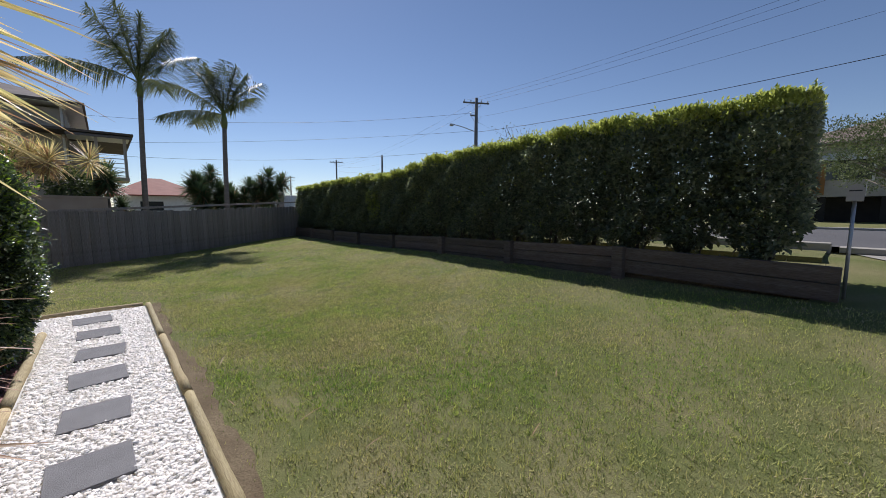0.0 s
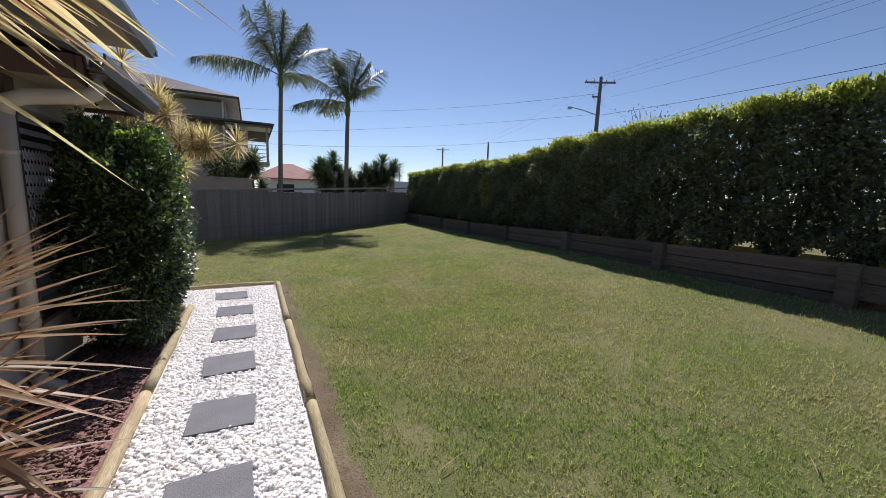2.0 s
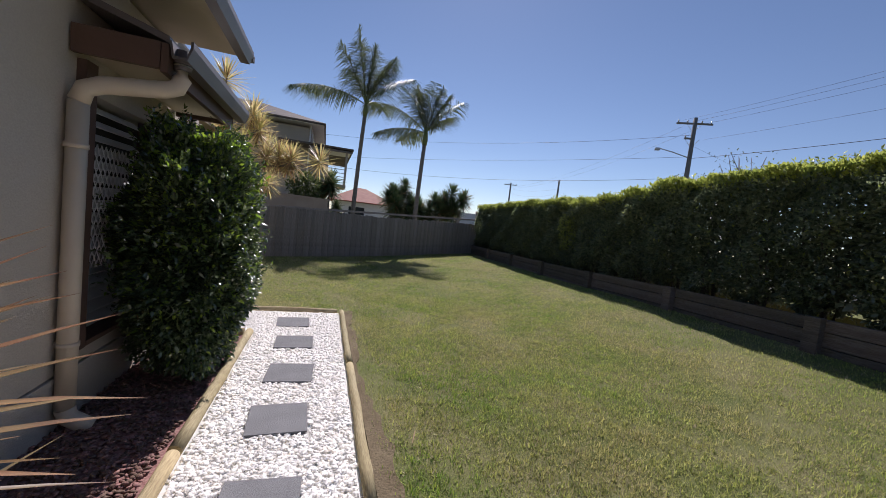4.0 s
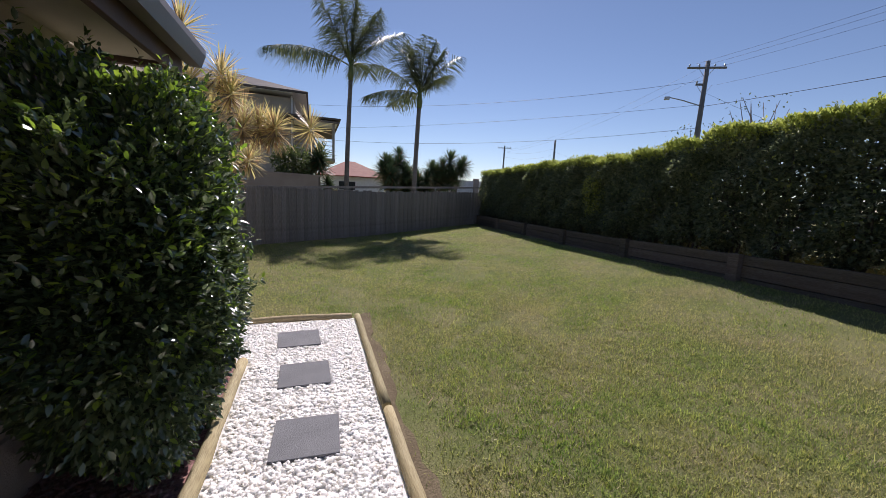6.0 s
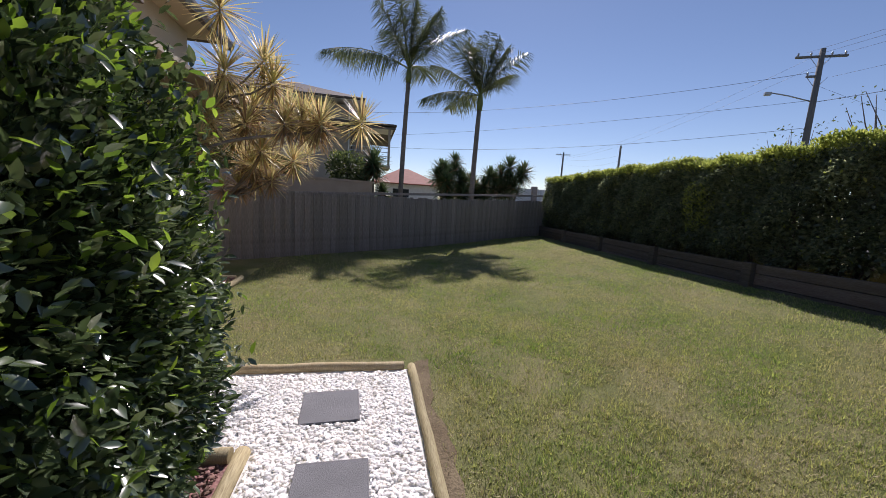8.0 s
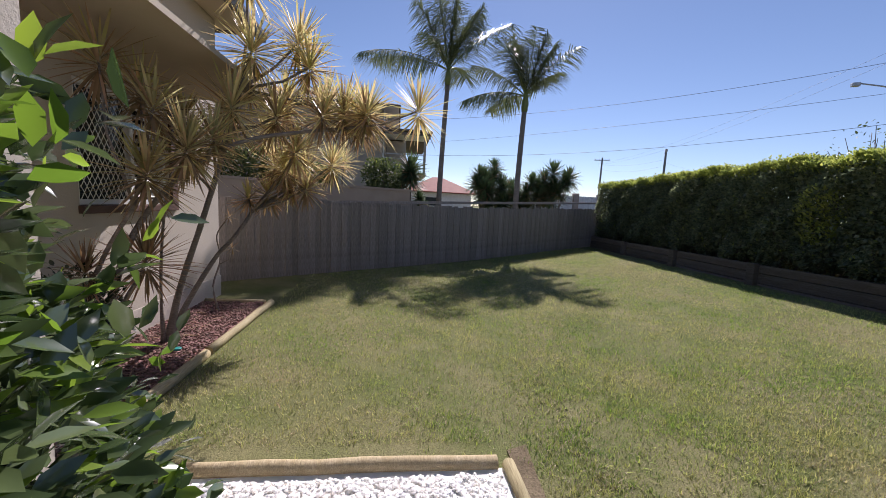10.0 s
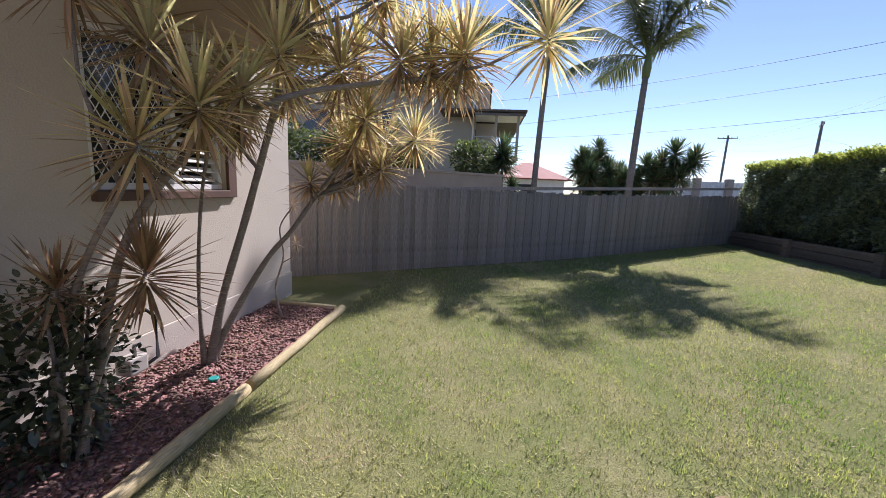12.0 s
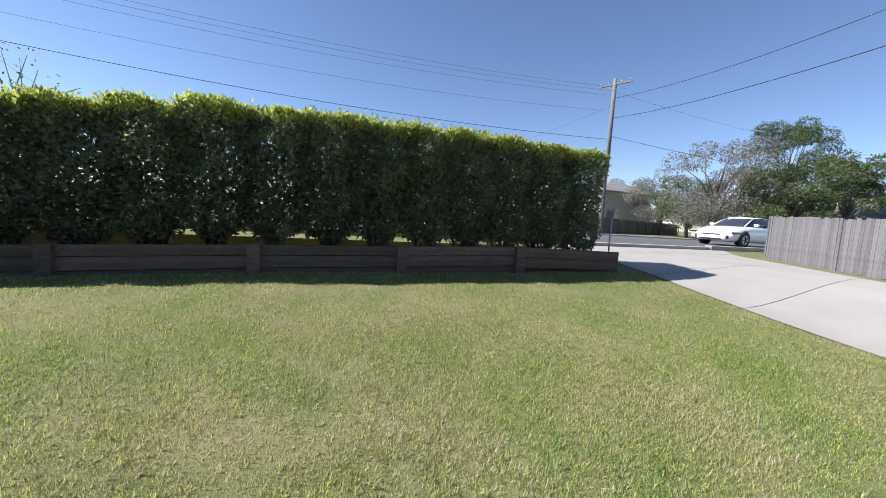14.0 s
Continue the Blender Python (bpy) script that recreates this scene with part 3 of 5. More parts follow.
# louvred window with a security screen
win = thing("window_1", -1.95, -1.8, 0.47, "dark louvred window with white blades and a diamond security screen", "window", kind="structure")
part("window_frame", under(box(-1.97, -1.88, -2.735, -2.69, 0.475, 2.115, 0.003), win), M_BROWN, win)
part("window_frame", under(box(-1.97, -1.88, -0.8, -0.755, 0.475, 2.115, 0.003), win), M_BROWN, win)
part("window_frame", under(box(-1.97, -1.88, -1.78, -1.74, 0.475, 2.115, 0.003), win), M_BROWN, win)
part("window_sill", under(box(-1.97, -1.80, -2.735, -0.755, 0.475, 0.51, 0.004), win), M_BROWN, win)
blade = None
for k in range(17):
    m = Matrix.Translation((0.0, -0.45, 0.09 + k * 0.094)) @ pose(0, 0, 0, 0, 38, 0)
    if blade is None:
        blade = part("louvre_blade", box(-0.045, 0.045, -0.43, 0.43, -0.004, 0.004), M_WHITE, win, "white louvre blade")
        blade.matrix_local = m
    else:
        ob = new("louvre_blade", blade.data)
        ob.parent, ob.matrix_local = win, m
    ob = new("louvre_blade", blade.data)
    ob.parent, ob.matrix_local = win, Matrix.Translation((0, 0.96, 0)) @ m


def lattice(name, parent, origin, ax, wide, high, cell, r, mat, label):
    """Diamond mesh of thin bars in the plane of ax and z."""
    bm = bmesh.new()
    ax = Vector(ax)
    n = int((wide + high) / cell)
    for k in range(-int(high / cell) - 1, n + 1):
        for sgn in (1, -1):
            s0 = k * cell if sgn > 0 else wide - k * cell
            a0, a1 = s0, s0 + sgn * high * 0.6
            d = a1 - a0
            ts = sorted(((0 - a0) / d, (wide - a0) / d))
            t0, t1 = max(0, ts[0]), min(1, ts[1])
            if t1 - t0 < 0.02:
                continue
            p, q = Vector(origin) + ax * (a0 + d * t0) + Vector((0, 0, high * t0)), Vector(origin) + ax * (a0 + d * t1) + Vector((0, 0, high * t1))
            b2 = tube([p, q], r, 4)
            me = bpy.data.meshes.new("bar")
            b2.to_mesh(me)
            b2.free()
            bm.from_mesh(me)
            bpy.data.meshes.remove(me)
    return part(name, bm, mat, parent, label)


lattice("security_screen", win, (0.075, -0.88, 0.5), (0, 1, 0), 0.85, 0.85, 0.055, 0.004, M_WHITE, "white diamond security mesh")

win2 = thing("window_2", WX, 2.175, 1.38, "white sliding window with louvred shutters and a diamond screen", "window", kind="structure")
for y0, y1, z0, z1 in ((-0.62, 0.62, 0.005, 0.05), (-0.62, 0.62, 1.02, 1.065), (-0.62, -0.575, 0.052, 1.018), (0.575, 0.62, 0.052, 1.018), (0.06, 0.11, 0.052, 1.018)):
    part("window_frame", box(-0.10, -0.03, y0, y1, z0, z1, 0.003), M_WHITE, win2, "white aluminium frame")
part("window_sill", box(-0.03, 0.05, -0.64, 0.64, -0.07, 0.0, 0.008), M_BROWN, win2, "brown painted sill")
part("pane", box(-0.09, -0.085, -0.575, 0.06, 0.05, 1.02), M_GLASS, win2, "dark reflective glass")
sh = None
for k in range(12):
    m = Matrix.Translation((-0.07, 0.342, 0.1 + k * 0.08)) @ pose(0, 0, 0, 0, 35, 0)
    if sh is None:
        sh = part("shutter_blade", box(-0.035, 0.035, -0.225, 0.225, -0.005, 0.005), M_WHITE, win2, "white shutter blade")
        sh.matrix_local = m
    else:
        ob = new("shutter_blade", sh.data)
        ob.parent, ob.matrix_local = win2, m
lattice("security_screen", win2, (-0.025, -0.57, 0.05), (0, 1, 0), 0.63, 0.96, 0.062, 0.004, M_WHITE, "white diamond security mesh")
for y0, y1 in ((0.645, 0.76),):
    part("reveal_board", box(-0.02, 0.03, y0, y1, -0.07, 1.08, 0.003), M_BROWN, win2, "brown painted trim")

pipe2 = thing("downpipe", -3.28, 0.88, 0.0, "beige painted round downpipe on the back wing", "downpipe")
part("pipe", tube([(-0.05, 0, 0.02), (-0.05, 0, 1.3), (-0.05, 0, 3.5)], 0.045, 12), M_PIPE, pipe2)
part("offset", tube([(-0.05, 0, 3.48), (-0.02, 0, 3.6), (0.1, 0, 3.74), (0.3, 0, 3.93)], 0.047, 12), M_PIPE, pipe2)
for z in (0.6, 1.9):
    part("strap", tube([(-0.05, 0, z), (-0.05, 0, z + 0.03)], 0.05, 12), M_PIPE, pipe2)
meter = thing("water_meter", -3.25, 1.6, 0.12, "grey water tap and meter box on black pipe", "meter")
part("meter_box", box(-0.06, 0.06, -0.09, 0.05, 0.0, 0.12, 0.012), M_METER, meter)
part("riser", tube([(0.03, 0.06, 0.02), (0.05, 0.14, 0.05), (0.05, 0.14, 0.36), (0.02, 0.10, 0.42), (-0.05, 0.02, 0.38)], 0.014, 8), M_BLACK, meter, "black pipe")
part("tap", tube([(0.03, -0.02, 0.11), (0.03, -0.02, 0.2), (0.08, -0.02, 0.22)], 0.012, 8), M_STEEL, meter, "steel tap")
# ---- hedge, retaining wall ----
def hedge_top(y):
    return float(np.interp(y, [-7.4, -5, -2.5, -1, 0.3, 2.2, 4, 8, 12], [3.0, 2.98, 3.0, 2.94, 2.84, 2.69, 2.67, 2.66, 2.6]))


def hedge_plant(y, width, seed):
    r = np.random.default_rng(seed)
    x = wall_x(y) + 0.62
    z0, top = wall_top(y) - 0.22, hedge_top(y) + r.normal(0, 0.03)
    ob = thing("hedge_shrub", x, y, z0, "dense clipped lilly pilly hedge shrub with bright young tips", "hedge", "clipped hedge row along the street")
    H = top - z0
    for k in range(7):
        a = r.uniform(0, 6.3)
        p = Vector((0.2 * math.cos(a), 0.2 * math.sin(a), 0))
        q = Vector((r.uniform(-0.35, 0.35), r.uniform(-0.35, 0.35), H * 0.55))
        e = Vector((q.x * 1.2, q.y * 1.2, H * 0.9))
        part("stem", tube([p * 0.5, (p + q * 0.3) * 0.8, q, e], [0.025, 0.02, 0.014, 0.005], 5), M_BARK, ob)
    n = 10500
    u = r.uniform(0, 1, n)
    face = r.choice(5, n, p=[0.40, 0.24, 0.2, 0.08, 0.08])
    hz = np.where(face == 1, 1.0, r.uniform(0.05, 1, n) ** 0.85)
    flare = np.clip(0.6 + hz / 0.2 * 0.4, 0.6, 1.0)
    flare_w = np.clip((hz - 0.05) / (0.2 + 0.05 * np.sin(seed * 1.7)), 0.1, 1.0)
    half_x, half_y = 0.52 * flare, (width / 2 + 0.04) * flare_w
    depth = r.exponential(0.09, n)
    px, py = r.uniform(-1, 1, n) * half_x, r.uniform(-1, 1, n) * half_y
    px = np.where(face == 0, -half_x + depth, np.where(face == 2, half_x - depth, px))
    py = np.where(face == 3, -half_y + depth, np.where(face == 4, half_y - depth, py))
    pz = np.where(face == 1, H - depth * 0.8, hz * H)
    wob = 0.07 * np.sin(3.1 * (py + y) + 4 * pz) + 0.05 * np.sin(7 * pz + 5 * (py + y))
    px = px + (wob + 0.10 - 0.17 * np.cos(math.pi * np.clip(py / width, -0.5, 0.5)) * np.interp(hz, [0, 0.8, 1], [1, 1, 0.3])) * (face == 0)
    pz = pz + 0.035 * np.sin(6.3 * (py + y)) * (hz > 0.9) + 0.03 * np.sin(11 * px + y) * (face == 1)
    inner = r.uniform(0, 1, n) < 0.14
    ih = r.uniform(0.14, 0.95, n)
    px = np.where(inner, r.uniform(-0.42, 0.42, n), px)
    py = np.where(inner, r.uniform(-0.5, 0.5, n) * width * np.clip(ih / 0.22, 0.15, 1), py)
    pz = np.where(inner, ih * H, pz)
    base = np.stack([px, py, pz], 1)
    outw = np.stack([px / 0.55, py * 0.5, (pz - 0.55 * H) / H * 0.9 + 0.25], 1)
    axis = unit(outw + r.normal(0, 0.75, (n, 3)))
    L = r.uniform(0.048, 0.088, n) * np.where(inner, 1.9, 1.0)
    young = ~inner & (pz > H - 0.17 + r.normal(0, 0.05, n)) | (~inner & (r.uniform(0, 1, n) < 0.02) & (pz > 0.3))
    if abs(y - 3.4) < 0.5:
        young |= (face == 0) & (np.hypot(py, (pz - 1.2) * 0.6) < 0.32) & (r.uniform(0, 1, n) < 0.6)
    v, f = simple_leaf_arrays(base[~young], axis[~young], L[~young], L[~young] * 0.58, r)
    arrays("foliage", v, f, M_HEDGE, ob)
    axis[young, 2] = np.abs(axis[young, 2]) + 0.5
    yb, ya, yl = base[young], axis[young], L[young] * 1.1
    m = 70
    sp = np.repeat(np.stack([r.uniform(-0.5, 0.5, m), r.uniform(-0.5, 0.5, m) * width, np.full(m, H - 0.02)], 1), 5, 0)
    sp += np.stack([r.normal(0, 0.015, 5 * m), r.normal(0, 0.015, 5 * m), np.tile(np.linspace(0, 0.11, 5), m)], 1)
    yb, yl = np.concatenate([yb, sp]), np.concatenate([yl, r.uniform(0.05, 0.08, 5 * m)])
    ya = np.concatenate([ya, np.stack([r.normal(0, 1, 5 * m), r.normal(0, 1, 5 * m), r.uniform(0.4, 1.4, 5 * m)], 1)])
    v, f = simple_leaf_arrays(yb, ya, yl, yl * 0.48, r)
    arrays("young_leaves", v, f, M_HEDGETOP, ob, "yellow-green young shoots")


N_H = 22
for k in range(N_H):
    w = 19.1 / N_H
    hedge_plant(-7.12 + w * (k + 0.5), w, 100 + k)

bed = [(wall_x(y) + 0.05, y) for y in np.linspace(-7.25, 12.4, 12)]
bm = prism(bed + [(7.7, y) for y in np.linspace(12.4, -7.25, 12)], "z", 0.0, 1.0)
for v in bm.verts:
    if v.co.z > 0.5:
        v.co.z = wall_top(v.co.y) - 0.21
tagged(part("hedge_bed", bm, M_SOIL), "raised soil bed behind the sleeper wall", "garden bed", kind="structure")
tagged(part("verge", prism([(7.705, -7.25), (7.705, 12.4), (9.1, 12.4), (9.1, -7.25)], "z", 0.0, STREET - 0.03), M_LAWN), "grass verge beside the street", "ground", kind="structure")

ret = tagged(new("retaining_wall"), "low retaining wall of weathered timber sleepers with posts", "retaining wall", kind="structure")
posts = [-7.5, -5.0, -2.65, -0.33, 2.15, 4.6, 7.0, 9.4, 11.9]
for k, (a, b) in enumerate(zip(posts, posts[1:])):
    courses = (0.21, 0.20) if k == 0 else (0.20, 0.20, 0.17)
    slope = math.degrees(math.atan((wall_top(b) - wall_top(a)) / (b - a)))
    z = wall_top((a + b) / 2) - sum(courses)
    for j, h in enumerate(courses):
        dx = 0.006 * ((k * 7 + j * 3) % 3 - 1)
        bm = box(-0.04 + dx, 0.04 + dx, -(b - a) / 2 + 0.01, (b - a) / 2 - 0.01, 0.004, h - 0.006, 0.008)
        ob = part("sleeper", bm, M_SLEEPER, ret)
        ob.matrix_world = pose(wall_x((a + b) / 2), (a + b) / 2, z, slope, 0.25 * ((k + j) % 3 - 1), -math.degrees(math.atan(0.065)))
        z += h
for k, y in enumerate(posts[1:-1]):
    ob = part("post", box(-0.06, 0.06, -0.09, 0.09, -0.2, 0.49, 0.01), M_SLEEPER, ret)
    ob.matrix_world = pose(wall_x(y) - 0.085, y, wall_top(y) - 0.48, 0, 0, -3.7)

mail = thing("mailbox", 5.95, -7.52, gz(5.95, -7.52), "small cream metal letterbox on a thin pole", "letterbox")
part("pole", tube([(0, 0, -0.1), (0, 0, 1.2)], 0.018, 8), M_STEEL, mail)
bm = prism([(-0.07, 0), (0.07, 0), (0.07, 0.14), (0.045, 0.18), (0.0, 0.195), (-0.045, 0.18), (-0.07, 0.14)], "x", -0.1, 0.1)
bm.transform(Matrix.Translation((0, 0, 1.12)))
part("box", bm, M_METER, mail)
part("slot", box(-0.104, -0.101, -0.05, 0.05, 1.23, 1.245), M_BLACK, mail)
part("flag", box(-0.03, 0.015, -0.08, -0.074, 1.18, 1.34, 0.002), M_WHITE, mail)

# ---- paling fences ----
def fence(a, b, height, mat, label, step=0.105, seed=1, rail_side=-1, rails=True, posts_every=0, lap=True):
    a, b = Vector((*a, 0)), Vector((*b, 0))
    d = b - a
    n = int(d.length / step)
    ang = math.atan2(d.y, d.x)
    top = tagged(new("paling_fence"), label, "fence")
    top.matrix_world = Matrix.Translation(a) @ Matrix.Rotation(ang, 4, "Z")
    r = random.Random(seed)
    protos = []
    for q in range(4):
        w, hh = step * (1.12 if lap else 0.97), height + r.uniform(-0.02, 0.02)
        bm = box(-w / 2, w / 2, -0.008, 0.008, 0, hh, 0.003)
        for v in bm.verts:
            if v.co.z > hh * 0.9:
                v.co.z += r.uniform(-0.008, 0.008)
        me = bpy.data.meshes.new("paling")
        bm.to_mesh(me)
        bm.free()
        me.materials.append(mat)
        protos.append(me)
    for i in range(n):
        ob = new("paling", protos[r.randrange(4)])
        ob.parent = top
        x = (i + 0.5) * step
        w = a + d * (x / d.length)
        ob.matrix_local = pose(x, (0.018 if (lap and i % 2) else 0.0) + r.uniform(-0.002, 0.002), gz(w.x, w.y) - 0.02 + r.uniform(-0.01, 0.01), 0, r.uniform(-0.5, 0.5), 0)
    for z in (0.3, height - 0.35):
        p, q = a, b
        bm = box(0, d.length, 0.03, 0.075, z, z + 0.07, 0.004)
        for v in bm.verts:
            v.co.z += gz(a.x + d.x * v.co.x / d.length, a.y + d.y * v.co.x / d.length)
        part("rail", bm, mat, top)
    k = 0.0
    while k < d.length:
        w = a + d * (k / d.length)
        ob = part("post", box(-0.05, 0.05, 0.08, 0.17, 0, height - 0.05, 0.006), mat, top)
        ob.matrix_local = pose(k, 0, gz(w.x, w.y) - 0.05)
        if posts_every:
            ob = part("cover_strip", box(-0.03, 0.03, -0.03, -0.01, 0, height + 0.02, 0.003), mat, top)
            ob.matrix_local = pose(k, 0, gz(w.x, w.y) - 0.03)
        k += 2.4
    return top


fence((-8.2, 1.95), (9.0, 13.45), 1.5, M_PALING, "tall weathered grey timber paling fence across the yard", 0.115, 3)
fence((6.75, -15.3), (-4.5, -9.45), 1.38, M_PALING2, "silvered grey timber paling fence along the driveway", 0.11, 5, posts_every=1, lap=False)
fence((34, -50), (24, -22), 1.5, M_PALING2, "distant grey timber paling fence across the street", 0.14, 6)


# ---- shrubs and strap-leaved plants ----
def bush(name, x, y, sx, sy, z0, z1, n, leaf, seed, label, mats, top_share=0.25, box_like=0.5, round_leaf=0.55, stems=5, sprigs=0):
    r = np.random.default_rng(seed)
    ob = thing(name, x, y, 0.0, label, "shrub")
    for k in range(stems):
        a = r.uniform(0, 6.3)
        c = Vector((math.cos(a), math.sin(a), 0))
        part("stem", tube([c * 0.04, c * 0.12 + Vector((0, 0, z1 * 0.3)), Vector((c.x * sx * 0.5, c.y * sy * 0.5, z1 * 0.8))], [0.022, 0.016, 0.006], 6), M_BARK, ob)
    d = unit(r.normal(size=(n, 3)))
    q = 2 + 3 * (1 - box_like)
    d = d / (np.abs(d) ** q).sum(1, keepdims=True) ** (1 / q)
    lump = 0.97 + 0.06 * np.sin(5 * d[:, 0] + 6 * d[:, 2] + seed) + 0.05 * np.sin(9 * d[:, 1] + 7 * d[:, 2]) + 0.035 * np.sin(17 * d[:, 2] - 13 * d[:, 1])
    depth = 1 - np.where(r.uniform(0, 1, n) < 0.4, r.uniform(0, 0.75, n), r.exponential(0.07, n))
    h = (z1 - z0) / 2
    c = np.array([0, 0, (z0 + z1) / 2])
    base = c + d * np.array([sx, sy, h]) * (lump * depth)[:, None]
    axis = unit(d + np.array([0, 0, 0.35]) + r.normal(0, 0.6, (n, 3)))
    L = r.uniform(0.7, 1.2, n) * leaf * np.where(depth < 0.75, 1.7, 1.0)
    if sprigs:
        k = r.choice(np.where((depth > 0.93) & (base[:, 2] > z0 + 0.25 * (z1 - z0)))[0], sprigs)
        way = unit(d[k] * np.array([1, 1, 0.6]) + np.array([0, 0, 0.8]) + r.normal(0, 0.25, (sprigs, 3)))
        s9 = np.repeat(np.arange(sprigs), 9)
        al = np.tile(np.linspace(0.0, 1.0, 9), sprigs)[:, None] * r.uniform(0.07, 0.17, (sprigs, 1))[s9]
        base = np.concatenate([base, base[k][s9] + way[s9] * al])
        axis = np.concatenate([axis, unit(way[s9] * 0.6 + r.normal(0, 0.7, (len(s9), 3)))])
        L = np.concatenate([L, r.uniform(0.75, 1.2, len(s9)) * leaf])
        depth = np.concatenate([depth, np.ones(len(s9))])
        n = len(base)
    young = (r.uniform(0, 1, n) < top_share * np.clip((base[:, 2] - z0) / (z1 - z0), 0.1, 1)) & (depth > 0.9)
    for name2, sel, mat, lab in (("foliage", ~young, mats[0], ""), ("young_leaves", young, mats[1], "brighter young leaves")):
        v, f = round_leaf_arrays(base[sel], axis[sel], L[sel], L[sel] * round_leaf, r)
        arrays(name2, v, f, mat, ob, lab)
    return ob


bush("murraya_bush", -1.39, -2.02, 0.45, 0.70, 0.06, 2.12, 60000, 0.045, 11, "tall dense glossy green bush against the house", (M_BUSH, M_BUSHTOP), 0.32, 0.78, 0.44, 5, 520)
bush("low_shrub", -2.93, 0.86, 0.24, 0.38, 0.03, 1.0, 1500, 0.043, 12, "sparse dark-leaved shrub in the mulch bed", (M_SHRUB, M_SHRUB), 0.1, 0.9)
bush("low_shrub", -2.95, 0.2, 0.24, 0.38, 0.03, 0.88, 1400, 0.043, 13, "sparse dark-leaved shrub in the mulch bed", (M_SHRUB, M_SHRUB), 0.1, 0.9)


def head(parent, at, size, n, mat, seed, lean=(0, 0, 0), width=0.028, dry=0.12, low=-0.75, high=1.45, sag=0.22):
    """A rosette of strap leaves at the end of a stem, with dry leaves hanging under it."""
    r = np.random.default_rng(seed)
    a = np.arange(n) * 2.39996 + r.normal(0, 0.2, n)
    rise = np.linspace(high, low, n) + r.normal(0, 0.13, n)
    out = np.stack([np.cos(a), np.sin(a), np.zeros(n)], 1) + np.array(lean)
    out[:, 2] = 0
    base = np.array(at) + np.stack([np.cos(a) * 0.02, np.sin(a) * 0.02, np.linspace(0.06, -0.12, n)], 1) * (size / 0.5)
    L = size * r.uniform(0.75, 1.12, n) * (0.7 + 0.3 * np.cos(rise - 0.3))
    sg = np.clip(sag * (1.05 - 0.55 * np.abs(rise)) + r.normal(0, 0.06, n), 0.02, 0.6)
    dead = r.uniform(0, 1, n) < dry * (np.arange(n) / n * 2)
    for name2, sel, m2 in (("leaves", ~dead, mat), ("dry_leaves", dead, M_STRAPDRY)):
        if sel.sum():
            v, f = blade_arrays(base[sel], out[sel], rise[sel], L[sel], np.full(sel.sum(), width) * r.uniform(0.75, 1.2, sel.sum()), sg[sel])
            arrays(name2, v, f, m2, parent)


def strap_plant(x, y, heads, label, mat, seed, root=0.05, z=0.0, category="dracaena", name="dracaena", mains=0, thick=1.0, width=0.023, sag=0.13):
    """heads: (dx, dy, height, leaf length, leaf count); mains: how many trunks the heads branch from."""
    ob = thing(name, x, y, z, label, category)
    r = random.Random(seed)
    groups = [[h] for h in heads] if not mains else [sorted(heads, key=lambda h: h[0] + h[1])[g * len(heads) // mains:(g + 1) * len(heads) // mains] for g in range(mains)]
    count = 0
    for g in groups:
        b = Vector((r.uniform(-1, 1) * root, r.uniform(-1, 1) * root, 0))
        cx, cy, low = sum(h[0] for h in g) / len(g), sum(h[1] for h in g) / len(g), min(h[2] for h in g)
        node = Vector((cx * 0.55, cy * 0.55, low * 0.62))
        bend = b.lerp(node, 0.5) + Vector((-cx * 0.12 + r.uniform(-0.05, 0.05), -cy * 0.12 + r.uniform(-0.05, 0.05), 0))
        t = (0.014 + 0.011 * low) * thick * (1 + 0.12 * len(g))
        part("stem", tube([b, b.lerp(bend, 0.5), bend, bend.lerp(node, 0.6), node], [t * 1.5, t * 1.1, t, t * 0.92, t * 0.8], 8), M_STEM, ob)
        for dx, dy, h, size, n in g:
            e = Vector((dx, dy, h))
            mid = node.lerp(e, 0.5) + Vector((r.uniform(-1, 1) * 0.06, r.uniform(-1, 1) * 0.06, -0.04)) * h * 0.5
            part("branch", tube([node, node.lerp(mid, 0.6), mid, e], [t * 0.7, t * 0.5, t * 0.4, t * 0.34], 7), M_STEM, ob)
            head(ob, e, size, int(n * 1.45), mat, seed * 31 + count, width=width, sag=sag, low=-0.75 if seed != 1 else -0.3)
            count += 1
    return ob


# beside the house at the start of the path
strap_plant(-1.45, -5.5, [(0.3, -0.28, 2.28, 0.72, 380), (0.28, -0.5, 2.16, 0.74, 380), (0.05, 0.1, 2.8, 0.56, 200), (0.22, -0.25, 2.7, 0.66, 360)], "tall dracaena with arching yellow and cream striped leaves", M_STRAP, 1, mains=1, width=0.034, sag=0.22)
strap_plant(-1.44, -5.02, [(0.12, 0.0, 1.12, 0.62, 130), (0.16, -0.16, 0.78, 0.6, 120), (0.02, 0.2, 0.48, 0.4, 60)], "low cordyline with spiky bronze red leaves", M_STRAPRED, 2, category="cordyline", name="cordyline", mains=1, width=0.03, sag=0.16)
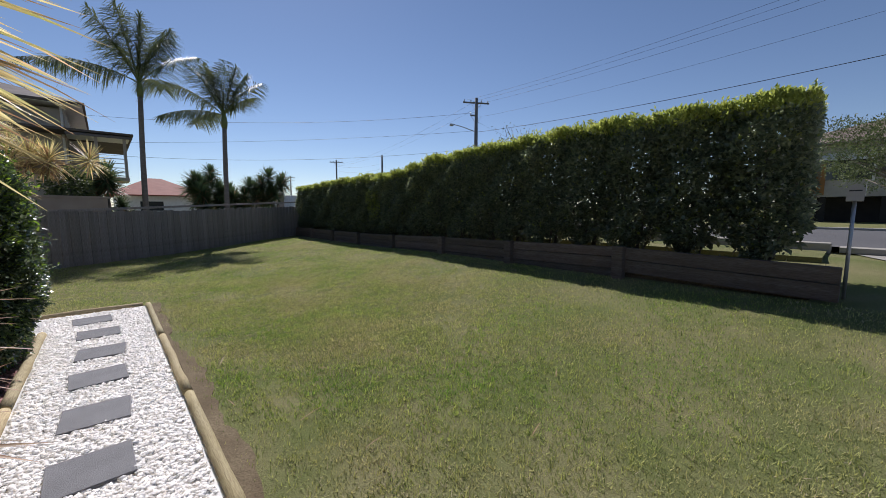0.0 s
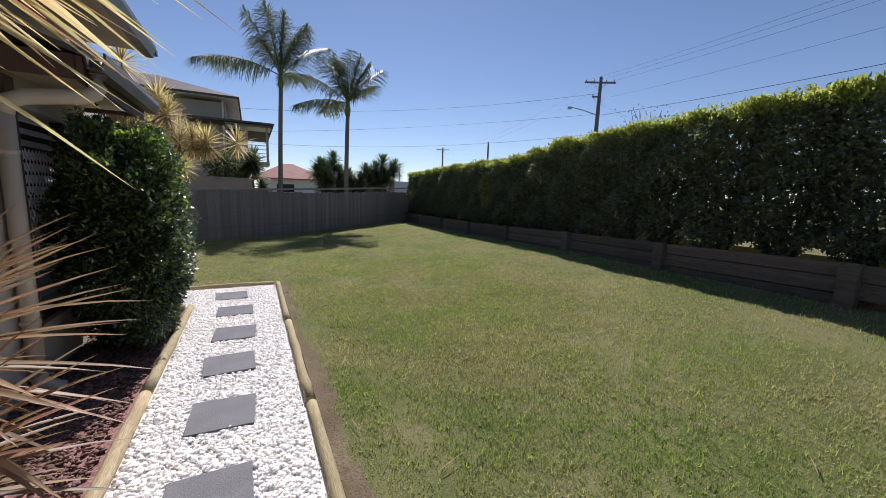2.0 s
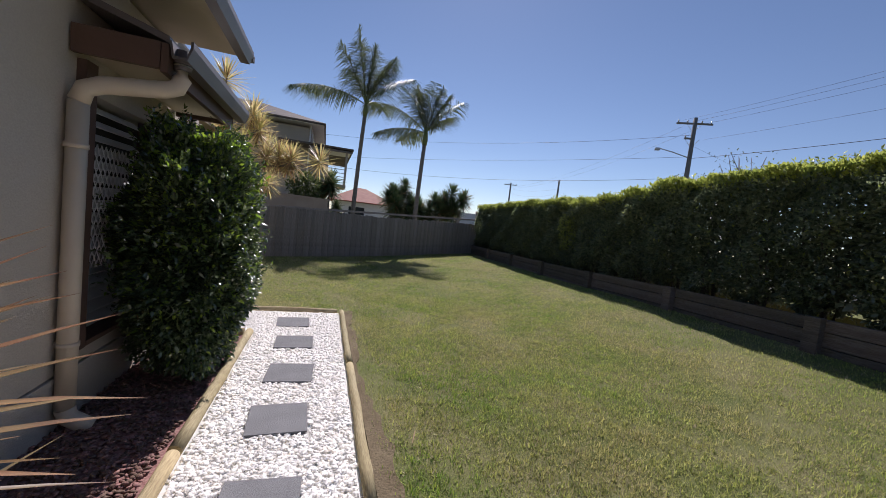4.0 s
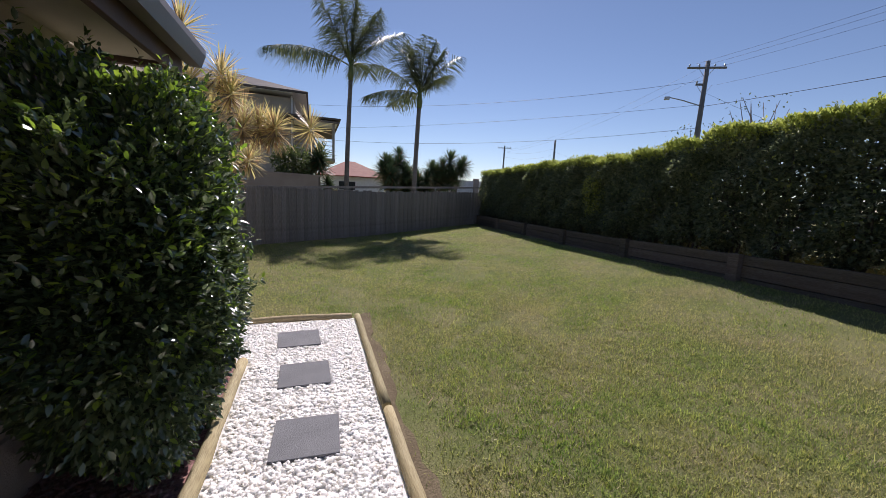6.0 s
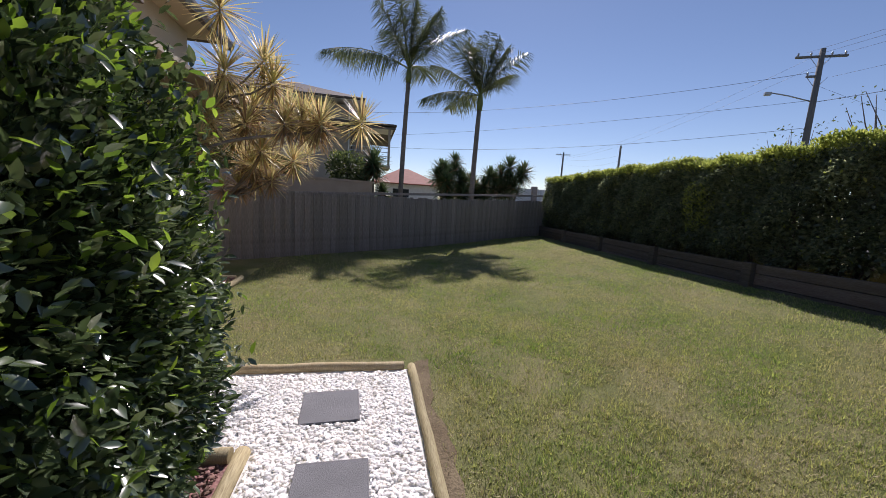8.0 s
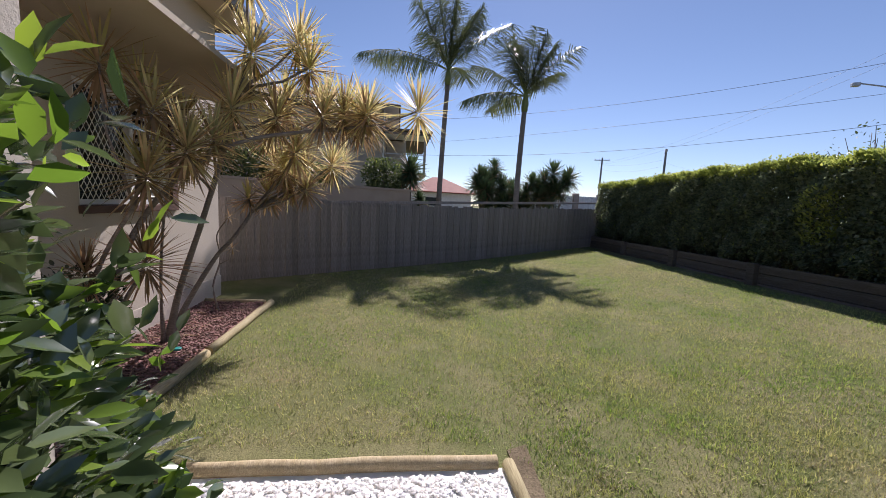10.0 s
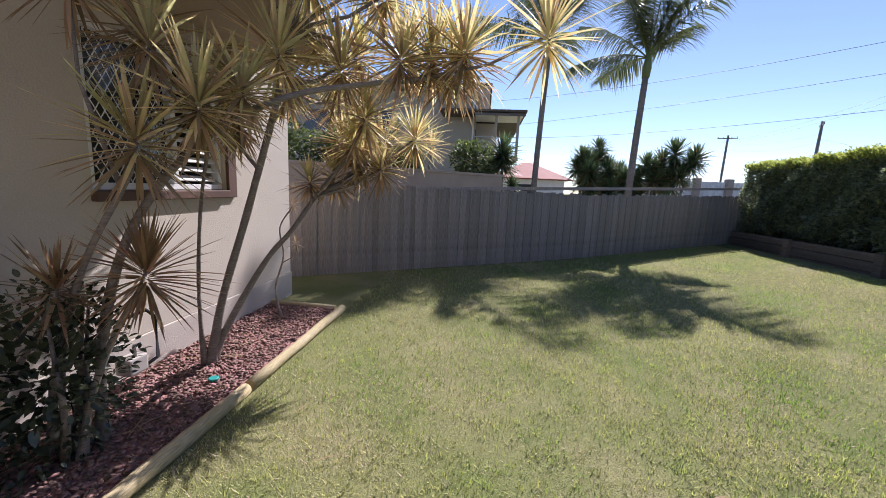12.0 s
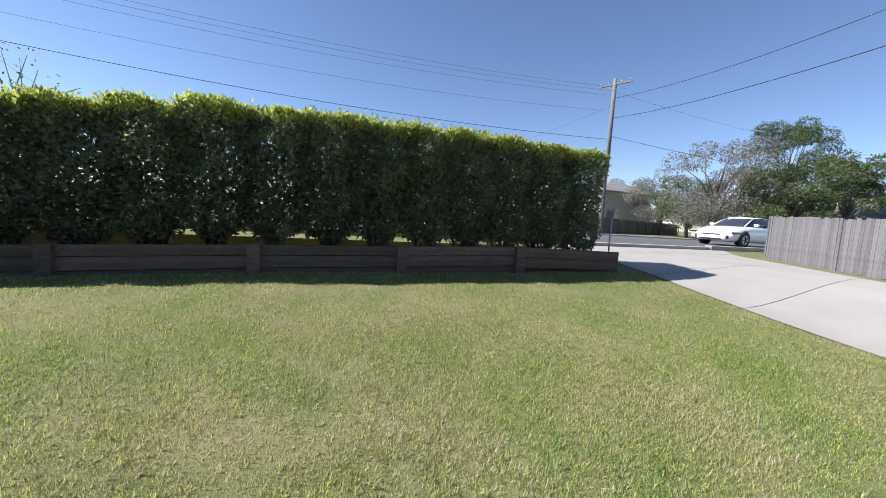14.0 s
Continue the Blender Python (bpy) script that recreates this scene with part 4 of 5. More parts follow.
# back wing bed: bare leaning stems with rosettes over the lawn
def strap_tree(label, mat, seed, trunks, width=0.021, category="dracaena", name="dracaena"):
    """trunks: (points in the world, thickness at the foot, heads (x, y, z, leaf length, leaf count, dry share))."""
    x, y = trunks[0][0][0][:2]
    ob = thing(name, x - 0.12, y - 0.15, 0.0, label, category)
    at = Vector((x, y, 0))
    r = random.Random(seed)
    count = 0
    for pts, t, heads in trunks:
        line = [Vector(p) - at for p in pts]
        fine = []
        for k in range(len(line) - 1):
            p0, p1, p2, p3 = line[max(k - 1, 0)], line[k], line[k + 1], line[min(k + 2, len(line) - 1)]
            for q in range(5):
                s = q / 5
                fine.append(0.5 * (2 * p1 + (p2 - p0) * s + (2 * p0 - 5 * p1 + 4 * p2 - p3) * s * s + (3 * p1 - p0 - 3 * p2 + p3) * s ** 3))
        fine.append(line[-1])
        n = len(fine)
        part("stem", tube(fine, [t * (0.62 + 0.38 * (1 - k / n) ** 2 + 0.5 * max(0, 1 - k / 3)) * (1 + r.uniform(-0.05, 0.05)) for k in range(n)], 9), M_STEM, ob)
        for hx, hy, hz, size, m, dry in heads:
            e = Vector((hx, hy, hz)) - at
            near = min(fine[n // 3:], key=lambda p: (p - e + Vector((0, 0, 0.25))).length)
            mid = near.lerp(e, 0.55) + Vector((r.uniform(-1, 1) * 0.04, r.uniform(-1, 1) * 0.04, -0.05))
            part("branch", tube([near, near.lerp(mid, 0.6), mid, e], [t * 0.5, t * 0.42, t * 0.36, t * 0.32], 7), M_STEM, ob)
            head(ob, e, size, int(m * (1.05 if m > 75 and category == "dracaena" else 1)), mat, seed * 31 + count, width=width, sag=0.1, dry=min(0.9, dry * 1.5), low=-1.1, high=1.4)
            count += 1
    return ob


strap_tree("leaning dracaena with golden striped rosettes on bare grey stems", M_STRAP, 3, [
    ([(-2.85, 2.12, 0.0), (-2.75, 2.16, 0.55), (-2.55, 2.22, 1.25), (-2.32, 2.26, 2.05), (-2.22, 2.35, 2.6)], 0.037,
     [(-2.2, 2.1, 2.37, 0.46, 120, 0.1), (-1.9, 2.45, 2.38, 0.44, 110, 0.25), (-2.1, 2.35, 2.98, 0.46, 120, 0.1), (-1.75, 2.75, 3.25, 0.46, 120, 0.1), (-2.2, 2.5, 3.75, 0.48, 120, 0.1), (-1.6, 2.6, 2.95, 0.44, 110, 0.2), (-1.95, 3.0, 2.65, 0.44, 110, 0.3), (-1.5, 3.1, 2.75, 0.42, 100, 0.3), (-2.75, 2.45, 1.95, 0.36, 110, 0.4), (-2.6, 2.95, 2.35, 0.42, 120, 0.3), (-2.5, 3.3, 2.85, 0.44, 120, 0.2), (-2.3, 3.35, 2.3, 0.4, 110, 0.3)]),
    ([(-2.84, 2.13, 0.05), (-2.72, 2.24, 0.4), (-2.52, 2.42, 0.85), (-2.36, 2.52, 1.08), (-2.24, 2.7, 1.36)], 0.031,
     [(-1.75, 2.6, 2.05, 0.4, 105, 0.2), (-1.9, 2.75, 1.86, 0.36, 95, 0.3), (-1.93, 3.05, 1.7, 0.36, 100, 0.3), (-2.15, 2.95, 1.55, 0.32, 85, 0.45), (-1.5, 3.5, 2.0, 0.4, 110, 0.1), (-1.72, 3.0, 1.66, 0.34, 90, 0.3), (-2.3, 2.75, 1.5, 0.26, 60, 0.6), (-2.1, 3.05, 1.9, 0.36, 95, 0.4), (-1.8, 3.3, 1.9, 0.36, 95, 0.3)]),
    ([(-2.87, 2.08, 0.03), (-2.86, 2.06, 0.7), (-2.82, 2.1, 1.4), (-2.72, 2.16, 2.0)], 0.018, [(-2.68, 2.2, 2.25, 0.34, 60, 0.5)])])
strap_tree("dracaena with one long bough of golden rosettes over the lawn", M_STRAP, 4, [
    ([(-2.78, 1.2, 0.0), (-2.72, 1.2, 0.6), (-2.58, 1.28, 1.2), (-2.32, 1.5, 1.7), (-2.0, 1.85, 2.02), (-1.55, 2.2, 2.2), (-1.2, 2.35, 2.28)], 0.028,
     [(-2.25, 1.4, 1.88, 0.42, 120, 0.2), (-2.15, 1.62, 2.0, 0.36, 90, 0.3), (-1.2, 2.45, 2.47, 0.44, 120, 0.2), (-0.95, 2.3, 2.45, 0.44, 120, 0.25), (-1.05, 2.55, 2.4, 0.42, 110, 0.35), (-0.42, 2.05, 2.46, 0.4, 80, 0.1), (-1.4, 2.3, 2.4, 0.4, 100, 0.4)]),
    ([(-2.92, 1.06, 0.0), (-2.86, 1.08, 0.5), (-2.68, 1.12, 1.05), (-2.5, 1.18, 1.42)], 0.023,
     [(-2.42, 1.2, 1.66, 0.4, 95, 0.3), (-2.62, 1.5, 2.3, 0.4, 60, 0.85), (-2.7, 1.2, 2.42, 0.4, 55, 0.85), (-2.45, 1.35, 2.15, 0.38, 55, 0.8)])])
bush("ground_cover", -1.66, -4.2, 0.14, 0.22, 0.0, 0.13, 500, 0.045, 14, "low yellowish ground cover plant in the mulch", (M_BUSHTOP, M_HEDGETOP), 0.4, 0.9, 0.5, 2)
RED = "cordyline with reddish spiky rosette on one thin stem"
strap_tree(RED, M_STRAPRED, 6, [([(-2.74, 1.05, 0.0), (-2.7, 1.1, 0.35), (-2.6, 1.18, 0.7), (-2.5, 1.24, 0.92)], 0.022, [(-2.48, 1.25, 1.0, 0.4, 105, 0.1)])], 0.017, "cordyline", "cordyline")
strap_tree(RED, M_STRAPRED, 7, [([(-2.86, 0.72, 0.0), (-2.93, 0.8, 0.3), (-2.86, 0.98, 0.65), (-2.78, 1.04, 0.86)], 0.02, [(-2.76, 1.05, 0.94, 0.29, 75, 0.15)])], 0.016, "cordyline", "cordyline")
strap_tree("thin twisted cordyline stem with small dry tufts", M_STRAPDRY, 8, [([(-2.85, 3.2, 0.0), (-2.9, 3.17, 0.35), (-2.83, 3.22, 0.7), (-2.88, 3.25, 1.0), (-2.78, 3.3, 1.2)], 0.013, [(-2.75, 3.3, 1.25, 0.13, 14, 0.5), (-2.7, 3.25, 0.85, 0.12, 12, 0.5)])], 0.014, "cordyline", "cordyline")

# ---- palms ----
def palm(x, y, h, lean, n, flen, seed):
    r = np.random.default_rng(seed)
    ob = thing("palm_tree", x, y, gz(x, y), "tall feather palm with a smooth grey trunk and arching fronds", "palm", "two palms behind the fence")
    top = Vector((lean[0], lean[1], h))
    pts = [Vector((lean[0] * s * s, lean[1] * s * s, h * s)) for s in np.linspace(0, 1, 9)]
    part("trunk", tube(pts, list(np.interp(np.linspace(0, 1, 9), [0, 0.12, 1], [0.16, 0.115, 0.095])), 12), M_PALMTRUNK, ob)
    part("crownshaft", tube([top, top + Vector((0.01, 0, 0.3)), top + Vector((0.02, 0, 0.85))], [0.115, 0.14, 0.06], 10), M_SHAFT, ob)
    for k in range(n):
        a = k * 2.39996 + r.normal(0, 0.35)
        rise = float(np.interp(k, [0, n * 0.6, n - 1], [1.5, 0.98, 0.22])) + r.normal(0, 0.16)
        L = flen * r.uniform(0.85, 1.1)
        sag = float(np.interp(k, [0, n - 1], [0.1, 0.36]))
        o = Vector((math.cos(a), math.sin(a), 0))
        S = np.linspace(0, 1, 14)
        spine = [top + Vector((0, 0, 0.6)) + (o * math.cos(rise) * s + Vector((0, 0, math.sin(rise) * s - sag * s * s))) * L for s in S]
        part("frond_rib", tube(spine, list(np.interp(S, [0, 1], [0.03, 0.004])), 5), M_SHAFT, ob)
        m = 84
        ss = np.linspace(0.13, 0.99, m)
        sp = np.array([list(p) for p in spine])
        base = np.stack([np.interp(ss, S, sp[:, j]) for j in range(3)], 1)
        tan = unit(np.stack([np.gradient(base[:, j]) for j in range(3)], 1))
        side = unit(np.cross(tan, np.array([0, 0, 1.0])))
        nor = np.cross(side, tan)
        bs, ax = [], []
        for sg in (1, -1):
            bs.append(base)
            ax.append(side * sg * 0.75 + tan * 0.6 + nor * r.uniform(-0.3, 0.25, (m, 1)) + np.array([0, 0, -0.5]) * r.uniform(0.1, 1.3, (m, 1)))
        bs, ax = np.concatenate(bs), unit(np.concatenate(ax))
        Ll = np.tile(np.interp(ss, [0.13, 0.3, 0.7, 1], [0.36, 0.7, 0.66, 0.26]), 2) * r.uniform(0.85, 1.1, 2 * m) * flen / 2.4
        out = ax.copy()
        rr = np.arcsin(np.clip(ax[:, 2], -1, 1))
        v, f = blade_arrays(bs, out * np.array([1, 1, 0]), rr, Ll, np.full(2 * m, 0.034), np.full(2 * m, 0.3), segs=3)
        arrays("frond", v, f, M_PALM, ob)


palm(1.0, 14.2, 6.5, (0.15, 0.1), 13, 4.0, 21)
palm(3.97, 12.75, 5.25, (0.12, 0.1), 13, 3.0, 22)


def yucca(x, y, h, seed, size=0.6, heads=3, z=None):
    r = random.Random(seed)
    hs = [(r.uniform(-0.5, 0.5), r.uniform(-0.5, 0.5), h * (0.5 + 0.5 * (k + 1) / heads), size * r.uniform(0.75, 1.0), 110) for k in range(heads)]
    return strap_plant(x, y, hs, "dark green spiky yucca clump behind the fence", M_YUCCA, seed, 0.1, gz(x, y) if z is None else z, "yucca", "yucca", width=0.06)


for k, (x, y, h, s, hd) in enumerate(((3.6, 16.6, 3.0, 0.85, 7), (4.7, 17.0, 2.5, 0.85, 6), (5.6, 17.2, 2.4, 0.8, 6), (6.5, 17.0, 2.9, 0.85, 7), (7.6, 17.2, 3.1, 0.9, 6), (4.1, 17.6, 3.5, 0.7, 4))):
    yucca(x, y, h, 300 + k, s, hd)

# ---- neighbouring house ----
tagged(part("planter_wall", prism([(-9.0, 7.4), (-0.28, 12.9), (-0.43, 13.15), (-9.15, 7.65)], "z", 0, 1.96), M_BRICK), "pale rendered planter wall above the fence", "wall", kind="structure")
tagged(part("planter_coping", prism([(-9.05, 7.32), (-0.18, 12.91), (-0.38, 13.23), (-9.2, 7.7)], "z", 1.963, 2.04), M_BRICK), "flat coping on the planter wall", "wall", kind="structure")
tagged(part("planter_soil", prism([(-9.15, 7.66), (-0.43, 13.16), (-0.98, 14.35), (-10, 9.2)], "z", 0, 1.88), M_SOIL), "raised planter soil", "garden bed", kind="structure")
strap_plant(-2.75, 12.1, [(0, 0, 1.0, 0.85, 90)], "pale variegated cordyline on the planter wall", M_STRAP, 41, 0.05, 1.87, "cordyline", "cordyline")
strap_plant(-4.4, 11.1, [(0, 0, 0.9, 0.7, 80), (0.6, 0.2, 1.3, 0.65, 80)], "golden cordyline on the planter wall", M_STRAP, 42, 0.05, 1.87, "cordyline", "cordyline")
yucca(-0.2, 14.4, 1.55, 43, 0.9, 4, 1.4)
yucca(0.55, 14.9, 1.7, 44, 0.6, 3)
for k, (x, y, sx, z1) in enumerate(((-1.4, 13.2, 0.75, 1.35), (-3.8, 11.6, 0.8, 0.8), (-5.4, 10.6, 0.9, 1.2), (-6.8, 9.8, 0.9, 1.4))):
    o = bush("planter_shrub", x, y, sx, 0.7, 0.0, z1, 1500, 0.12, 50 + k, "rounded green shrub in the raised planter", (M_TREE, M_HEDGETOP), 0.15, 0.8)
    o.location.z = 1.85

hs = thing("neighbour_house", -5.5, 23, 0.3, "two-storey taupe rendered house with tiled hip roofs and balcony", "house")
def hp(name, bm, mat, label="", parent=None):
    bm.transform(hs.matrix_world.inverted())
    return part(name, bm, mat, hs, label)
hp("wall", box(-14, -1.6, 20.4, 30, 0.2, 6.75), M_HOUSE, "taupe rendered wall")
hp("wall", box(-1.598, -0.4, 21.2, 28, 0.2, 5.2), M_HOUSE, "taupe rendered wall")
def hip(x0, x1, y0, y1, z, rise, inset):
    bm = bmesh.new()
    lo = [bm.verts.new(p) for p in ((x0, y0, z), (x1, y0, z), (x1, y1, z), (x0, y1, z))]
    bt = [bm.verts.new((v.co.x, v.co.y, z - 0.11)) for v in lo]
    r1, r2 = bm.verts.new((x0 + inset, (y0 + y1) / 2, z + rise)), bm.verts.new((x1 - inset, (y0 + y1) / 2, z + rise))
    for f in ((lo[0], lo[1], r2, r1), (lo[1], lo[2], r2), (lo[2], lo[3], r1, r2), (lo[3], lo[0], r1), bt[::-1]):
        bm.faces.new(f)
    for i in range(4):
        bm.faces.new((bt[i], bt[(i + 1) % 4], lo[(i + 1) % 4], lo[i]))
    bmesh.ops.recalc_face_normals(bm, faces=bm.faces[:])
    return bm
hp("roof", hip(-14.8, -0.75, 19.5, 30.8, 7.05, 1.9, 5.0), M_TILE, "brown tiled hip roof")
hp("roof", hip(-3.5, 1.15, 18.5, 28.5, 5.5, 0.75, 2.2), M_TILE, "brown tiled lower roof")
hp("soffit", box(-1.59, 1.0, 18.7, 21.19, 5.28, 5.33), M_WHITE, "white verandah ceiling")
hp("soffit", box(-14.6, -0.85, 19.6, 30.7, 6.90, 6.93), M_WHITE, "cream eave lining")
hp("fascia", box(-1.59, 1.1, 18.58, 18.64, 5.2, 5.33), M_GUTTER, "dark gutter edge")
hp("balcony_floor", box(-1.59, 0.85, 18.75, 21.19, 2.9, 3.1), M_HOUSE, "balcony slab")
for x in (0.68, -0.5):
    hp("balcony_post", box(x, x + 0.14, 18.8, 18.94, 3.1, 5.27), M_HOUSE, "balcony post")
for z in (3.35, 3.6, 3.85, 4.1):
    hp("balcony_rail", box(-1.58, 0.67, 18.84, 18.88, z, z + 0.04), M_STEEL, "steel rail")
hp("window", box(-1.63, -1.56, 0 + 21.0, 21.15, 3.4, 4.8), M_GLASS)
for x in (-12, -8.2):
    hp("window", box(x, x + 1.6, 20.36, 20.395, 4.3, 5.6), M_GLASS, "dark upper window")
hp("downpipe", tube([(-1.72, 20.33, 0.3), (-1.72, 20.33, 6.9)], 0.05, 8), M_WHITE)
hs.location = (-5.55, 24.6, 0.5)

# red-roofed house and pale fence far behind
rh = thing("red_roof_house", 6.5, 48, 0.4, "low white house with a red tiled hip roof", "house")
def rp(name, bm, mat, label=""):
    bm.transform(rh.matrix_world.inverted())
    return part(name, bm, mat, rh, label)
rp("wall", box(0.5, 8.2, 44, 54, 0.3, 2.9), M_WHITE, "white painted wall")
rp("roof", hip(-0.3, 8.9, 43.2, 55, 3.0, 2.1, 4.0), M_REDTILE, "red tiled roof")
rp("window", box(2.5, 4.5, 43.95, 43.995, 1.3, 2.3), M_GLASS)
wf = tagged(new("panel_fence"), "pale corrugated metal fence with square piers", "fence")
for k in range(14):
    x = 7.0 + k * 2.0
    ob = part("pier", box(-0.2, 0.2, -0.2, 0.2, 0, 2.7, 0.01), M_BRICK, wf)
    ob.location = (x, 26, 0.2)
    bm = bmesh.new()
    pr = [(0.22 + 0.052 * q, 0.02 * (1 if (q // 2) % 2 else -1)) for q in range(31)]
    for (x0, y0), (x1, y1) in zip(pr, pr[1:]):
        bm.faces.new([bm.verts.new(p) for p in ((x0, y0, 0), (x1, y1, 0), (x1, y1, 2.5), (x0, y0, 2.5))])
    bmesh.ops.remove_doubles(bm, verts=bm.verts[:], dist=1e-4)
    bmesh.ops.solidify(bm, geom=bm.faces[:], thickness=0.01)
    ob = part("panel", bm, M_WHITE, wf)
    ob.location = (x, 26, 0.2)


# ---- power poles and wires ----
def power_pole(x, y, h, rz, lamp, crossarms=1):
    ob = thing("power_pole", x, y, STREET - 0.1, "grey timber power pole with crossarm and insulators", "power pole", "street power poles", rz)
    part("pole", tube([(0, 0, 0), (0, 0, h * 0.5), (0.02, 0, h)], [0.17, 0.14, 0.11], 10), M_POLE, ob)
    for k in range(crossarms):
        z = h - 0.35 - 0.9 * k
        part("crossarm", box(-1.0 + 0.55 * k, 1.0 - 0.9 * k, -0.05, 0.05, z - 0.05, z + 0.05, 0.01), M_POLE, ob)
        for q in (-0.9, -0.4, 0.4, 0.9):
            if k == 0 or q == -0.4:
                part("insulator", tube([(q, 0, z + 0.06), (q, 0, z + 0.12), (q, 0, z + 0.2)], [0.02, 0.05, 0.03], 8), M_STEEL, ob)
        part("brace", tube([(0.4, 0.02, z - 0.03), (0.05, 0.02, z - 0.5)], 0.012, 5), M_STEEL, ob)
        part("brace", tube([(-0.4, 0.02, z - 0.03), (-0.05, 0.02, z - 0.5)], 0.012, 5), M_STEEL, ob)
    if lamp:
        part("lamp_arm", tube([(-0.1, 0, h - 2.4), (-1.0, 0, h - 2.12), (-1.75, 0, h - 1.95)], 0.03, 6), M_STEEL, ob)
        part("lamp_head", box(-2.0, -1.72, -0.1, 0.1, h - 2.08, h - 1.92, 0.03), M_STEEL, ob, "street lamp head")
    return ob


power_pole(20.5, 11.9, 8.9, -30, True, 2)
power_pole(27.7, 49.0, 8.5, -30, False)
power_pole(29.6, 38.6, 8.4, 60, False)
power_pole(17.8, -19.4, 9.85, 20, False)
power_pole(31, 78, 8.0, 0, False)


def wire(a, b, sag, r=0.0055, n=24):
    pts = [Vector(a).lerp(Vector(b), s) - Vector((0, 0, 4 * sag * s * (1 - s))) for s in np.linspace(0, 1, n)]
    ob = part("power_line", tube(pts, r, 4, False), M_CABLE)
    tagged(ob, "thin black overhead power cable", "power line", "overhead cables")


for dx, z in ((-0.9, 9.35), (-0.3, 9.35), (0.5, 9.35), (0.9, 8.5)):
    wire((20.5 + dx, 11.9, z), (17.8 + dx, -19.4, z + 0.4), 0.55)
wire((20.5, 11.9, 7.2), (17.8, -19.4, 6.9), 0.5, 0.012)
for z, w in ((8.6, 0.009), (6.0, 0.009)):
    wire((20.4, 11.9, z), (-8, 34, z + 0.2), 1.1, w)
wire((20.5, 11.9, 7.3), (-25, 52, 8.4), 1.4, 0.008)
for dx in (-0.5, 0.5):
    wire((20.5 + dx, 11.9, 9.2), (27.7 + dx, 49.0, 8.4), 0.8)
wire((27.7, 49.0, 8.3), (29.6, 38.6, 8.0), 0.4)
wire((27.7, 49.0, 7.6), (29.6, 38.6, 7.3), 0.5)
wire((20.5, 11.9, 8.0), (34, 8, 4.4), 0.3)
wire((29.6, 38.6, 7.6), (36, 30, 4.5), 0.2)
wire((17.8, -19.4, 9.4), (-4, -16, 9.6), 0.9, 0.013)
wire((17.8, -19.4, 8.2), (-6, -11, 6.4), 0.7, 0.013)
wire((17.8, -19.4, 9.8), (14, -60, 9.6), 0.9)
wire((17.8, -19.4, 7.1), (14, -60, 6.8), 0.6, 0.012)
wire((17.8, -19.4, 9.0), (40, -14, 6.0), 0.5)


# ---- trees ----
def tree(x, y, h, spread, n, seed, mat, label, trunk=0.2, leaf=0.22, bare=0.0, crown_lo=0.35, mat_trunk=None, clumps=26):
    r = np.random.default_rng(seed)
    ob = thing("tree", x, y, 0.35, label, "tree")
    ends = []
    part("trunk", tube([(0, 0, 0), (r.uniform(-0.2, 0.2), r.uniform(-0.2, 0.2), h * 0.3), (r.uniform(-0.4, 0.4), r.uniform(-0.4, 0.4), h * 0.62)], [trunk, trunk * 0.75, trunk * 0.4], 8), mat_trunk or M_BARK, ob)
    bm = bmesh.new()
    for k in range(clumps):
        a = k * 2.39996
        s = math.sqrt((k + 0.5) / clumps)
        zz = float(r.uniform(crown_lo, 1.0))
        rad = spread * s * (0.55 + 0.6 * math.sin(math.pi * min(1, (zz - crown_lo) / (1 - crown_lo) * 0.8 + 0.15)))
        e = Vector((math.cos(a) * rad, math.sin(a) * rad, h * zz))
        st = Vector((0, 0, h * r.uniform(0.2, 0.55)))
        mid = st.lerp(e, 0.5) + Vector((r.uniform(-0.3, 0.3), r.uniform(-0.3, 0.3), 0.1 * h * 0.5))
        t2 = tube([st, mid, e], [trunk * 0.4, trunk * 0.22, 0.015], 5)
        me = bpy.data.meshes.new("limb")
        t2.to_mesh(me)
        t2.free()
        bm.from_mesh(me)
        bpy.data.meshes.remove(me)
        ends.append(list(e))
    part("branchwork", bm, mat_trunk or M_BARK, ob)
    if n:
        c = np.array(ends)[r.integers(0, len(ends), n)]
        cs = spread * 0.27 * (0.7 + 0.6 * r.uniform(0, 1, (n, 1)))
        d = unit(r.normal(size=(n, 3)))
        base = c + d * cs * np.array([1.1, 1.1, 0.75]) * r.uniform(0.35, 1, (n, 1)) ** 0.4
        L = r.uniform(0.7, 1.3, n) * leaf
        v, f = simple_leaf_arrays(base, d + r.normal(0, 0.7, (n, 3)) + np.array([0, 0, -0.1]), L, L * 0.5, r)
        arrays("crown", v, f, mat, ob)
    return ob


def polar(az, dist, ox=-0.18, oy=-0.44):
    return ox + dist * math.sin(radians(az)), oy + dist * math.cos(radians(az))


